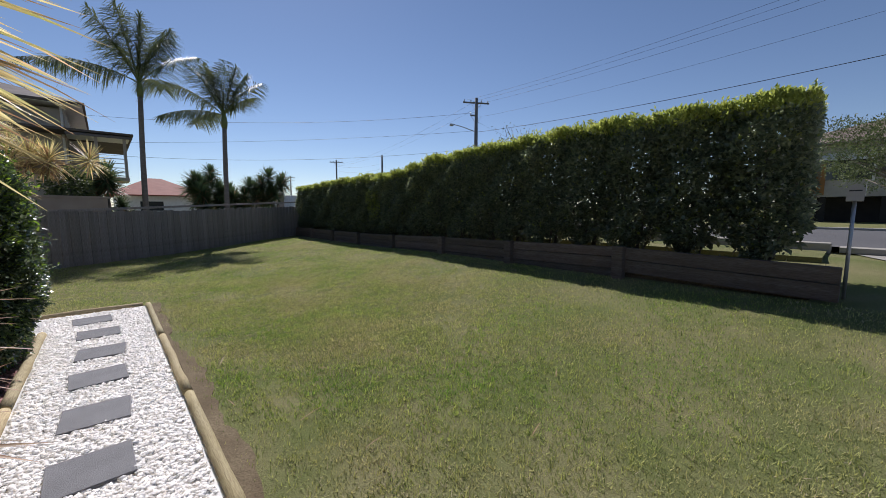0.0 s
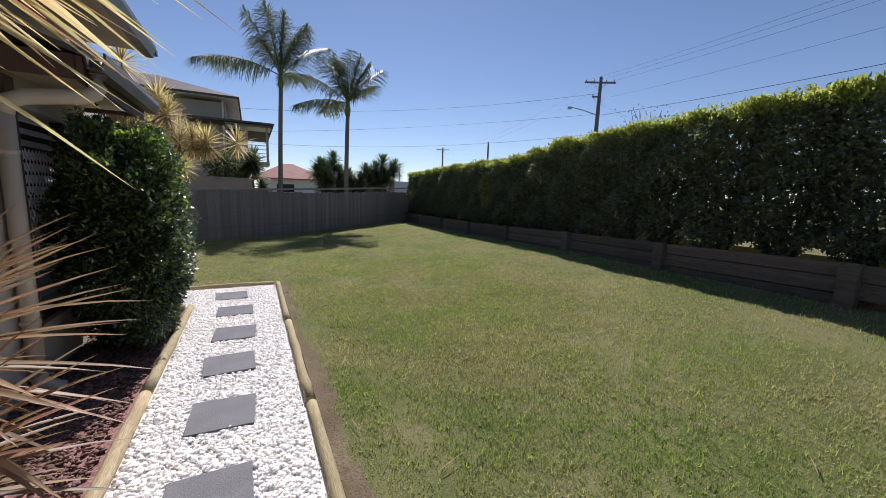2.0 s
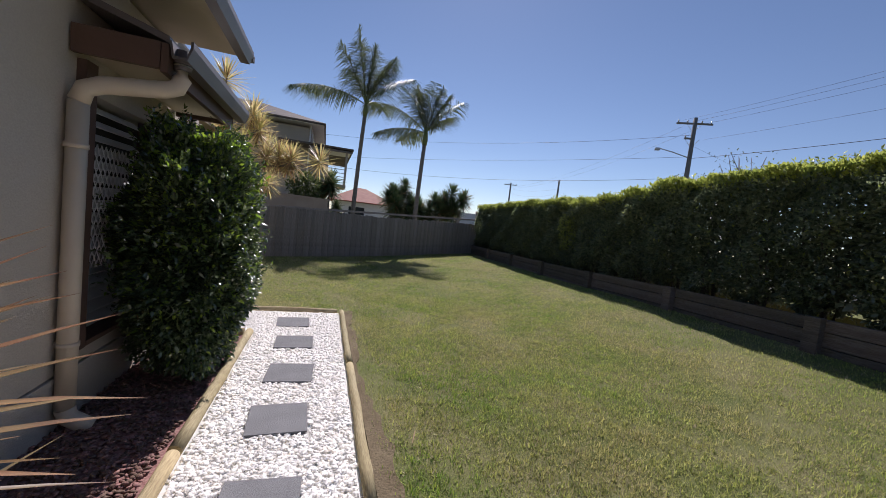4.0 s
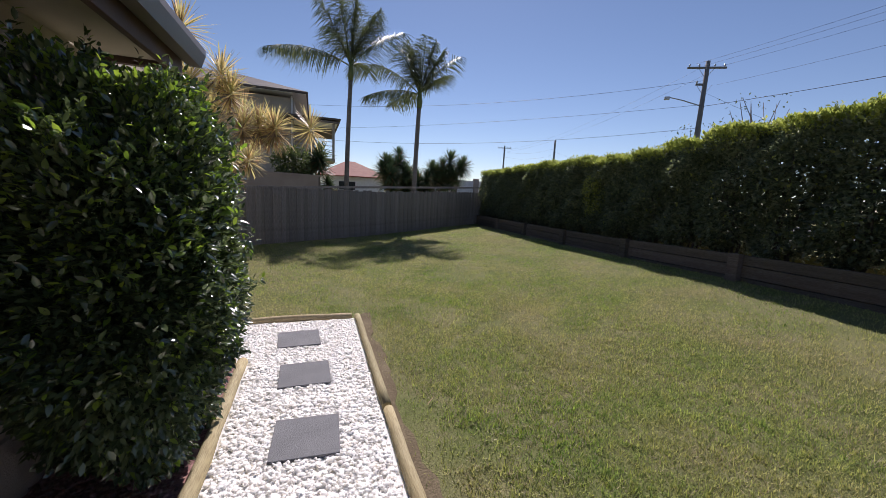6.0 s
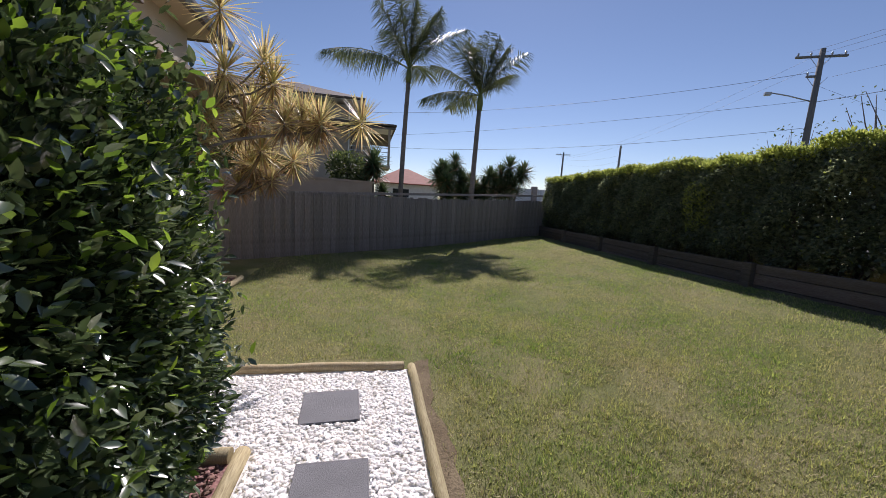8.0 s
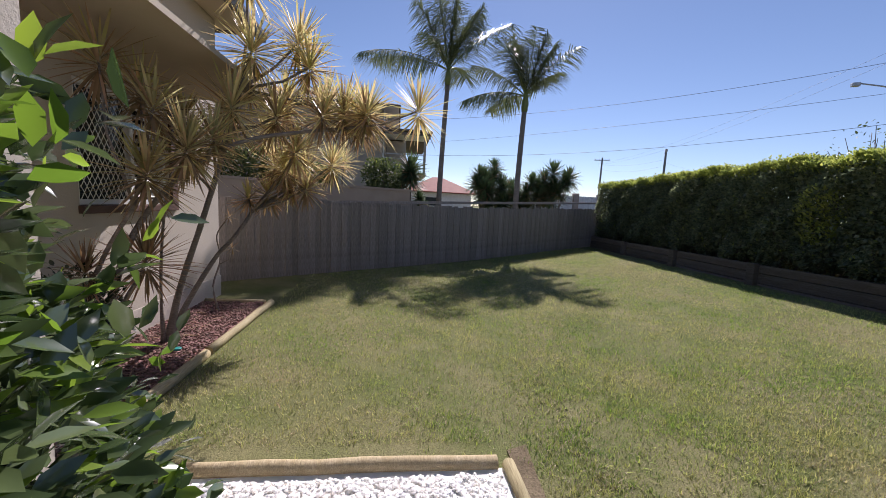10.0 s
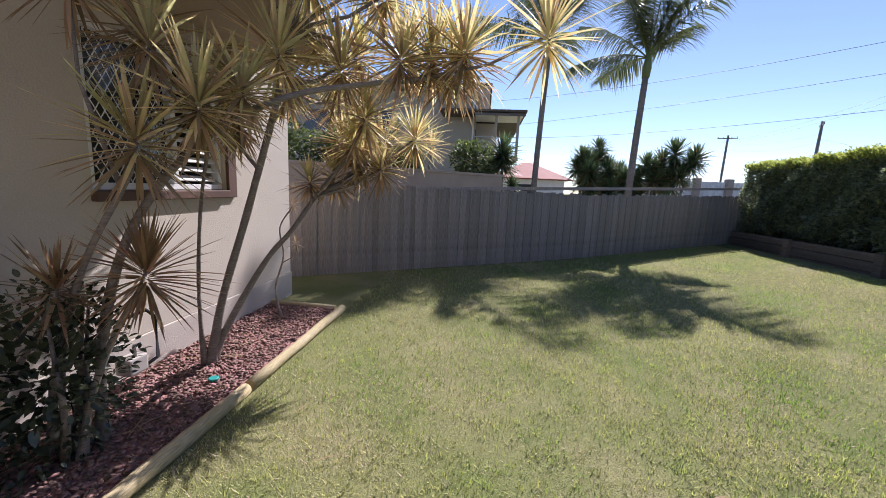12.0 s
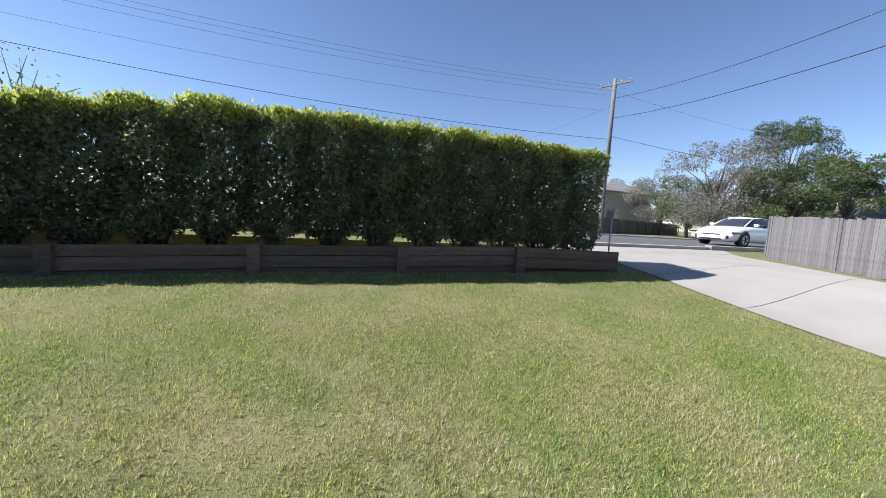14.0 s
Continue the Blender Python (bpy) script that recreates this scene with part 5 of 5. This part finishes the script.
for az, dist, h, sp, n, seed, mat, lab, cl in ((149.2, 42, 8.9, 3.9, 4200, 61, M_TREEGREY, "open grey-leaved tree with pale twisting limbs", 0.25), (155.2, 52, 12.4, 3.3, 5200, 62, M_TREE, "tall gum tree with an open crown", 0.55), (156.2, 42, 7.0, 3.2, 7000, 63, M_TREE, "broad dense green shade tree", 0.25), (160.3, 48, 8.3, 2.6, 5200, 64, M_TREE, "dense green tree beside the house", 0.2), (163.5, 66, 6.6, 4.5, 4200, 65, M_TREE, "green tree behind the fence", 0.25), (143.5, 52, 8.0, 3.6, 3600, 66, M_TREEGREY, "sparse olive tree behind the fence", 0.25), (140, 60, 8, 3.5, 3000, 67, M_TREE, "green tree behind the fence", 0.25), (146.5, 48, 6.2, 3.4, 3600, 68, M_TREE, "green tree behind the fence", 0.2), (152.5, 54, 8.6, 3.6, 3200, 69, M_TREEGREY, "open grey-leaved tree behind the fence", 0.3)):
    x, y = polar(az, dist)
    tree(x, y, h, sp, int(n * 3.2), seed, mat, lab, 0.22, 0.18, crown_lo=cl)
# across the street
x, y = polar(64.5, 30)
tree(x, y, 8.3, 3.0, 260, 71, M_TREE, "nearly bare tree with thin upright twigs", 0.14, 0.2, crown_lo=0.4, clumps=46)
x, y = polar(57, 33)
tree(x, y, 7.2, 2.8, 200, 72, M_TREE, "nearly bare tree with thin upright twigs", 0.12, 0.2, crown_lo=0.45, clumps=40)
x, y = polar(82, 34)
tree(x, y, 7.6, 2.2, 1500, 73, M_TREE, "leafy tree across the street", 0.15, 0.26)
x, y = polar(77, 36)
tree(x, y, 7.4, 2.0, 900, 74, M_TREEGREY, "sparse tree across the street", 0.14, 0.26)
tree(23.8, -9.0, 4.9, 3.0, 16000, 75, M_TREE, "spreading poinciana with feathery leaves and pale limbs", 0.14, 0.1, crown_lo=0.52)
tree(38, -3, 8.5, 2.2, 2000, 76, M_TREE, "dark pine tree behind the house", 0.2, 0.3)

# houses across the street
def simple_house(x0, x1, y0, y1, z1, rise, wall_mat, roof_mat, label, stumps=0.0, wins=()):
    ob = thing("far_house", (x0 + x1) / 2, (y0 + y1) / 2, 0.35, label, "house")
    inv = ob.matrix_world.inverted()
    def put(name, bm, mat, lab=""):
        bm.transform(inv)
        return part(name, bm, mat, ob, lab)
    put("wall", box(x0, x1, y0, y1, 0.35 + stumps, z1), wall_mat)
    put("roof", hip(x0 - 0.6, x1 + 0.6, y0 - 0.6, y1 + 0.6, z1 + 0.1, rise, min(x1 - x0, y1 - y0) * 0.42), roof_mat)
    if stumps:
        # solid block whose near-black colour stands in for the underfloor shade
        put("underfloor_shade", box(x0 + 1.5, x1 - 0.3, y0 + 0.4, y1 - 0.4, 0.3, 0.34 + stumps), M_DARK, "near-black block standing in for the shade under the house")
        for q in np.arange(y0 + 0.1, y1, 2.4):
            put("stump", box(x0 + 0.05, x0 + 0.3, q, q + 0.25, 0.3, 0.35 + stumps), M_DARK)
    for side, a, b, z0, zt in wins:
        if side == "x":
            w = put("window", box(x0 - 0.03, x0 + 0.01, a, b, z0, zt), M_GLASS)
            f = put("window_frame", box(x0 - 0.05, x0 + 0.0, a - 0.1, a - 0.003, z0 - 0.1, zt + 0.1), M_WHITE, "white window frame")
            f.parent = w
            f = put("window_frame", box(x0 - 0.05, x0 + 0.0, b + 0.003, b + 0.1, z0 - 0.1, zt + 0.1), M_WHITE, "white window frame")
            f.parent = w
        else:
            w = put("window", box(a, b, y1 - 0.01, y1 + 0.03, z0, zt), M_GLASS)
            for u, v2 in ((a - 0.1, a - 0.003), (b + 0.003, b + 0.1)):
                f = put("window_frame", box(u, v2, y1, y1 + 0.05, z0 - 0.1, zt + 0.1), M_WHITE, "white window frame")
                f.parent = w
    return ob


simple_house(31, 43, -16.0, -3.5, 5.2, 2.0, M_METER, M_BROWNTILE, "raised grey and orange weatherboard house on dark stumps", 1.9, (("x", -8, -6, 3.2, 4.5), ("x", -12.5, -10.5, 3.2, 4.5)))
# orange panel, its shade put into the darker colour
part("cladding_panel", box(30.95, 30.99, -6.2, -4.9, 2.35, 4.2), M_ORANGE_SHADED, None)
tagged(bpy.data.objects["cladding_panel"], "orange painted cladding panel on the raised house", "panel")
for y0 in (-12.55, -11.85, -11.15, -8.05, -7.35, -6.65):
    ob = part("window_awning", prism([(30.93, 4.75), (30.4, 4.3), (30.4, 4.26), (30.93, 4.71)], "y", y0, y0 + 0.62), M_WHITE)
    tagged(ob, "pale sloping metal awning over a window of the raised house", "awning", "awnings on the raised house")
far_mail = thing("mailbox", 18.6, -12.2, gz(18.6, -12.2), "small white letterbox on a post across the street", "letterbox")
part("post", tube([(0, 0, -0.05), (0, 0, 0.95)], 0.035, 8), M_STEEL, far_mail)
part("box", box(-0.17, 0.17, -0.12, 0.12, 0.95, 1.22, 0.03), M_WHITE, far_mail)
part("slot", box(-0.178, -0.172, -0.07, 0.07, 1.1, 1.14), M_BLACK, far_mail)
x, y = polar(162.5, 52)
simple_house(x - 3.5, x + 5.5, y - 8, y + 2, 3.6, 1.9, M_WHITE, M_GREYTILE, "white cottage with a grey tiled hip roof", 0, (("y", x - 2.6, x - 1.2, 1.6, 2.9), ("y", x + 1.2, x + 3.0, 1.6, 2.9)))
x, y = polar(132.5, 58)
simple_house(x - 6, x + 4, y - 8, y + 1.0, 6.0, 2.0, M_METER, M_GREYTILE, "pale two-storey house across the street", 0, (("y", x - 3, x - 1, 3.5, 5),))
x, y = polar(152, 66)
simple_house(x - 7, x + 7, y - 8, y, 3.6, 2.2, M_HOUSE, M_GREYTILE, "pale house with grey roof behind trees")


# ---- parked car ----
def car(x, y, z, rz):
    ob = thing("parked_car", x, y, z, "white four-door sedan parked on the street facing the yard", "car", "", rz)
    def loft(stations, mat, name, label=""):
        """stations: (y, half width, floor, shoulder height, top height, half width at the top)."""
        bm = bmesh.new()
        rings = []
        for y0, w, zf, zs, zt, wt in stations:
            half = [(w * 0.86, zf), (w * 0.97, zf + (zs - zf) * 0.25), (w, zf + (zs - zf) * 0.6), (w * 0.985, zs), (wt + (w - wt) * 0.45, zs + (zt - zs) * 0.62), (wt, zt - 0.02), (wt * 0.5, zt)]
            ring = [(u, z0) for u, z0 in half] + [(-u, z0) for u, z0 in half[::-1]]
            rings.append([bm.verts.new((u, y0, z0)) for u, z0 in ring])
        n = len(rings[0])
        for a, b in zip(rings, rings[1:]):
            for k in range(n):
                bm.faces.new((a[k], a[(k + 1) % n], b[(k + 1) % n], b[k])).smooth = True
        bm.faces.new(rings[0][::-1])
        bm.faces.new(rings[-1])
        bmesh.ops.recalc_face_normals(bm, faces=bm.faces[:])
        return part(name, bm, mat, ob, label)

    loft([(-2.4, 0.72, 0.42, 0.72, 0.95, 0.55), (-2.3, 0.84, 0.3, 0.78, 1.02, 0.66), (-1.9, 0.91, 0.24, 0.82, 1.04, 0.74), (-1.0, 0.93, 0.2, 0.82, 0.98, 0.8), (0.3, 0.93, 0.2, 0.8, 0.97, 0.8), (1.1, 0.925, 0.21, 0.78, 0.96, 0.78), (1.6, 0.92, 0.23, 0.74, 0.9, 0.72), (2.05, 0.88, 0.24, 0.66, 0.8, 0.64), (2.3, 0.78, 0.26, 0.56, 0.69, 0.56), (2.42, 0.62, 0.32, 0.48, 0.58, 0.48)], M_CARPAINT, "body")
    loft([(-2.05, 0.6, 0.92, 0.99, 1.02, 0.5), (-1.35, 0.74, 0.92, 1.1, 1.29, 0.56), (-0.7, 0.78, 0.92, 1.12, 1.395, 0.58), (-0.1, 0.78, 0.92, 1.12, 1.405, 0.58), (0.35, 0.77, 0.92, 1.1, 1.36, 0.56), (0.85, 0.74, 0.9, 1.0, 1.14, 0.6), (1.22, 0.68, 0.88, 0.94, 0.965, 0.6)], M_GLASS, "cabin_glass", "dark tinted windows")
    loft([(-1.6, 0.45, 1.19, 1.21, 1.23, 0.4), (-1.3, 0.565, 1.28, 1.30, 1.325, 0.5), (-0.7, 0.6, 1.375, 1.40, 1.425, 0.52), (-0.1, 0.6, 1.385, 1.41, 1.435, 0.52), (0.3, 0.57, 1.345, 1.37, 1.395, 0.5)], M_CARPAINT, "roof_skin", "white roof")
    for sx in (-1, 1):
        part("windscreen_pillar", tube([(sx * 0.57, 0.33, 1.36), (sx * 0.66, 0.85, 1.13), (sx * 0.71, 1.2, 0.95)], 0.03, 6), M_CARPAINT, ob)
        part("side_pillar", tube([(sx * 0.59, -0.35, 1.40), (sx * 0.75, -0.32, 1.13), (sx * 0.8, -0.3, 0.97)], 0.028, 6), M_BLACK, ob)
    for sx in (-1, 1):
        for sy in (1.45, -1.42):
            wh = part("wheel", tube([(sx * 0.72, sy, 0.33), (sx * 0.95, sy, 0.33)], 0.33, 24), M_RUBBER, ob)
            part("rim", tube([(sx * 0.9, sy, 0.33), (sx * 0.955, sy, 0.33)], 0.225, 16), M_STEEL, wh, "dark alloy rim")
            for q in range(5):
                a = q * 2 * math.pi / 5
                part("spoke", tube([(sx * 0.96, sy, 0.33), (sx * 0.965, sy + 0.2 * math.cos(a), 0.33 + 0.2 * math.sin(a))], 0.025, 5), M_BLACK, wh)
            part("wheel_arch", tube([(sx * 0.80, sy, 0.36), (sx * 0.935, sy, 0.36)], 0.385, 20), M_BLACK, ob)
        part("headlight", box(0.42 * sx - 0.2, 0.42 * sx + 0.2, 2.2, 2.37, 0.58, 0.66, 0.02, pose(0, 0, 0, 0, 0, -14 * sx)), M_GLASS, ob, "slim headlight")
        part("mirror", box(sx * 0.98 - 0.09, sx * 0.98 + 0.09, 0.72, 0.86, 0.98, 1.1, 0.03), M_CARPAINT, ob)
        part("side_vent", box(sx * 0.6 - 0.13, sx * 0.6 + 0.13, 2.3, 2.4, 0.34, 0.5, 0.012), M_BLACK, ob)
    part("grille", box(-0.4, 0.4, 2.3, 2.435, 0.5, 0.56, 0.02), M_BLACK, ob, "black grille")
    part("lower_grille", box(-0.5, 0.5, 2.3, 2.42, 0.28, 0.37, 0.02), M_BLACK, ob)
    part("number_plate", box(-0.19, 0.19, 2.425, 2.44, 0.39, 0.48, 0.004), M_WHITE, ob)


car(10.9, -21.6, STREET + 0.06, 0)
bin_ = thing("wheelie_bin", 13.5, -30, STREET, "dark wheelie bin with a yellow lid", "bin")
part("bin_body", prism([(-0.24, 0.1), (0.24, 0.1), (0.3, 0.95), (-0.3, 0.95)], "y", -0.3, 0.3), M_BLACK, bin_)
part("lid", box(-0.32, 0.32, -0.33, 0.33, 0.955, 1.02, 0.02), M_ORANGE, bin_, "yellow lid")

# ---- grass blades on the lawn ----
def grass(name, n, x0, x1, y0, y1, h, mat, label, seed, keep=None, near=False):
    r = np.random.default_rng(seed)
    p = np.stack([r.uniform(x0, x1, n), r.uniform(y0, y1, n)], 1)
    if near:
        p = np.stack([r.normal(1.7, 1.7, n), r.normal(-2.4, 3.0, n)], 1)
        p = p[(p[:, 0] > -2.4) & (p[:, 1] > -8.2)]
        n = len(p)
    patch = 0.6 * np.sin(p[:, 0] * 2.3 + 1.7 * np.sin(p[:, 1] * 1.1)) * np.sin(p[:, 1] * 1.9 + np.sin(p[:, 0] * 2.9)) + r.normal(0, 0.3, n)
    patch += 0.5 * np.sin(p[:, 0] * 9.1 + 2.2 * np.sin(p[:, 1] * 6.3)) * np.sin(p[:, 1] * 8.3 + 2 * np.sin(p[:, 0] * 5.7)) + 0.3 * np.sin(p[:, 0] * 23 + 2 * np.sin(p[:, 1] * 13)) * np.sin(p[:, 1] * 21)
    ok = ~((p[:, 0] < 0.07) & (p[:, 1] < 0.12)) & ~((p[:, 0] < -2.42) & (p[:, 1] < 3.55))
    ok &= ~((p[:, 1] < 0.3) & (r.uniform(0, 1, n) > np.clip((p[:, 0] - 0.05) / 0.3, 0.12, 1)))
    ok &= p[:, 0] < wall_x(p[:, 1]) - 0.05
    ok &= p[:, 1] > np.interp(p[:, 0], [1.4, 1.45, 3.4, 5.3, 7.3], [-7.58, -7.7, -7.96, -8.18, -8.23])
    ok &= (p[:, 1] - 4.95) < (p[:, 0] + 3.58) * 0.668 + 0.0
    hole = np.sin(p[:, 0] * 15 + 2.5 * np.sin(p[:, 1] * 7.3)) * np.sin(p[:, 1] * 13 + 2.5 * np.sin(p[:, 0] * 8.1)) + 0.6 * np.sin(p[:, 0] * 47 + 3 * np.sin(p[:, 1] * 29)) * np.sin(p[:, 1] * 43) + 0.4 * np.sin(p[:, 0] * 1.9 + 2) * np.sin(p[:, 1] * 1.3)
    ok &= (hole < 0.75) | (r.uniform(0, 1, n) < 0.4)
    worn = np.sin(p[:, 0] * 1.31 + 1.9 * np.sin(p[:, 1] * 0.83)) * np.sin(p[:, 1] * 1.07 + 1.6 * np.sin(p[:, 0] * 0.71) + 0.8) + 0.35 * np.sin(p[:, 0] * 6.1 + 2 * np.sin(p[:, 1] * 4.7)) * np.sin(p[:, 1] * 5.3)
    ok &= (worn < 0.72) | (r.uniform(0, 1, n) < 0.45)
    if keep is not None:
        ok &= keep(patch)
    p = p[ok]
    n = len(p)
    a, t = r.uniform(0, 6.283, n), r.uniform(0.15, 1.3, n)
    clump = np.sin(p[:, 0] * 83 + 3 * np.sin(p[:, 1] * 31)) * np.sin(p[:, 1] * 77 + 3 * np.sin(p[:, 0] * 37))
    hh = h * r.uniform(0.5, 1.2, n) * (0.82 + 0.68 * clump)
    b = np.concatenate([p, (ground_z(p[:, 0], p[:, 1]) - 0.018 + bumps(p[:, 0], p[:, 1]))[:, None]], 1)
    sd = np.stack([-np.sin(a), np.cos(a), np.zeros(n)], 1) * r.uniform(0.002, 0.0042, (n, 1))
    tip = b + np.stack([np.cos(a) * np.sin(t), np.sin(a) * np.sin(t), np.cos(t)], 1) * hh[:, None]
    v = np.stack([b - sd, b + sd, tip], 1).reshape(-1, 3)
    return tagged(arrays(name, v, np.arange(3 * n).reshape(-1, 3), mat), label, "grass", kind="stuff")


grass("lawn_grass", 480000, -2.45, 6.2, -8.2, 12.0, 0.042, M_BLADE, "short green and yellow lawn grass", 81)
grass("lawn_grass", 420000, -2.45, 6.2, -8.2, 12.0, 0.037, M_BLADE, "short green and yellow lawn grass", 84, None, True)
grass("dry_grass", 190000, -2.45, 6.2, -8.2, 12.0, 0.036, M_DRYBLADE, "dry straw coloured grass in the lawn", 85, lambda q: q > 0.25, True)
grass("dry_grass", 130000, -2.45, 6.2, -8.2, 12.0, 0.04, M_DRYBLADE, "dry straw coloured grass in the lawn", 83, lambda q: q > 0.3)
grass("dry_grass", 190000, -2.4, 5.8, -2.2, 7.5, 0.034, M_DRYBLADE, "dry straw coloured grass in the lawn", 86, lambda q: q > -0.1)

# ---- small litter ----
litter = random.Random(9)
for k, (x, y, L, rz) in enumerate(((0.35, -3.35, 0.3, 70), (0.3, -2.0, 0.22, 50), (0.25, -4.35, 0.3, 100), (0.55, -4.9, 0.4, 20), (0.75, -5.5, 0.3, 10), (1.1, -4.2, 0.2, 140), (1.9, -4.6, 0.3, 60), (2.4, -5.9, 0.28, 30), (1.6, -6.2, 0.35, 15), (-1.7, 1.1, 0.22, 30), (-1.5, 0.7, 0.18, 120), (-2.0, 1.5, 0.2, 70), (0.4, 1.2, 0.15, 10), (1.0, 0.9, 0.16, 95))):
    n = 7
    v, f = blade_arrays(np.array([[0.0, 0, 0.0]]), np.array([[1.0, 0, 0]]), np.array([0.12]), np.array([L * 0.6]), np.array([0.008]), np.array([0.1]))
    ob = arrays("fallen_leaf", v, f, M_STRAPDRY)
    ob.matrix_world = pose(x, y, gz(x, y) + 0.012, 0, 0, rz)
    tagged(ob, "dry fallen strap leaf lying on the lawn", "leaf", "fallen dry leaves")
for k in range(40):
    x, y = litter.uniform(-3.3, -2.55), litter.uniform(0.0, 3.4)
    v, f = blade_arrays(np.array([[0.0, 0, 0.0]]), np.array([[1.0, 0, 0]]), np.array([0.1]), np.array([litter.uniform(0.12, 0.3)]), np.array([0.009]), np.array([0.1]))
    ob = arrays("fallen_leaf", v, f, M_STRAPDRY)
    ob.matrix_world = pose(x, y, 0.045, 0, litter.uniform(-6, 2), litter.uniform(0, 360))
    tagged(ob, "dry fallen strap leaf lying on the mulch", "leaf", "fallen dry leaves")
tray = thing("plastic_tray", -2.75, 1.72, 0.04, "small teal plastic lid lying on the mulch", "lid")
part("rim", tube([(0, 0, 0), (0, 0, 0.012), (0, 0, 0.018)], [0.034, 0.038, 0.03], 16), M_TEAL, tray)
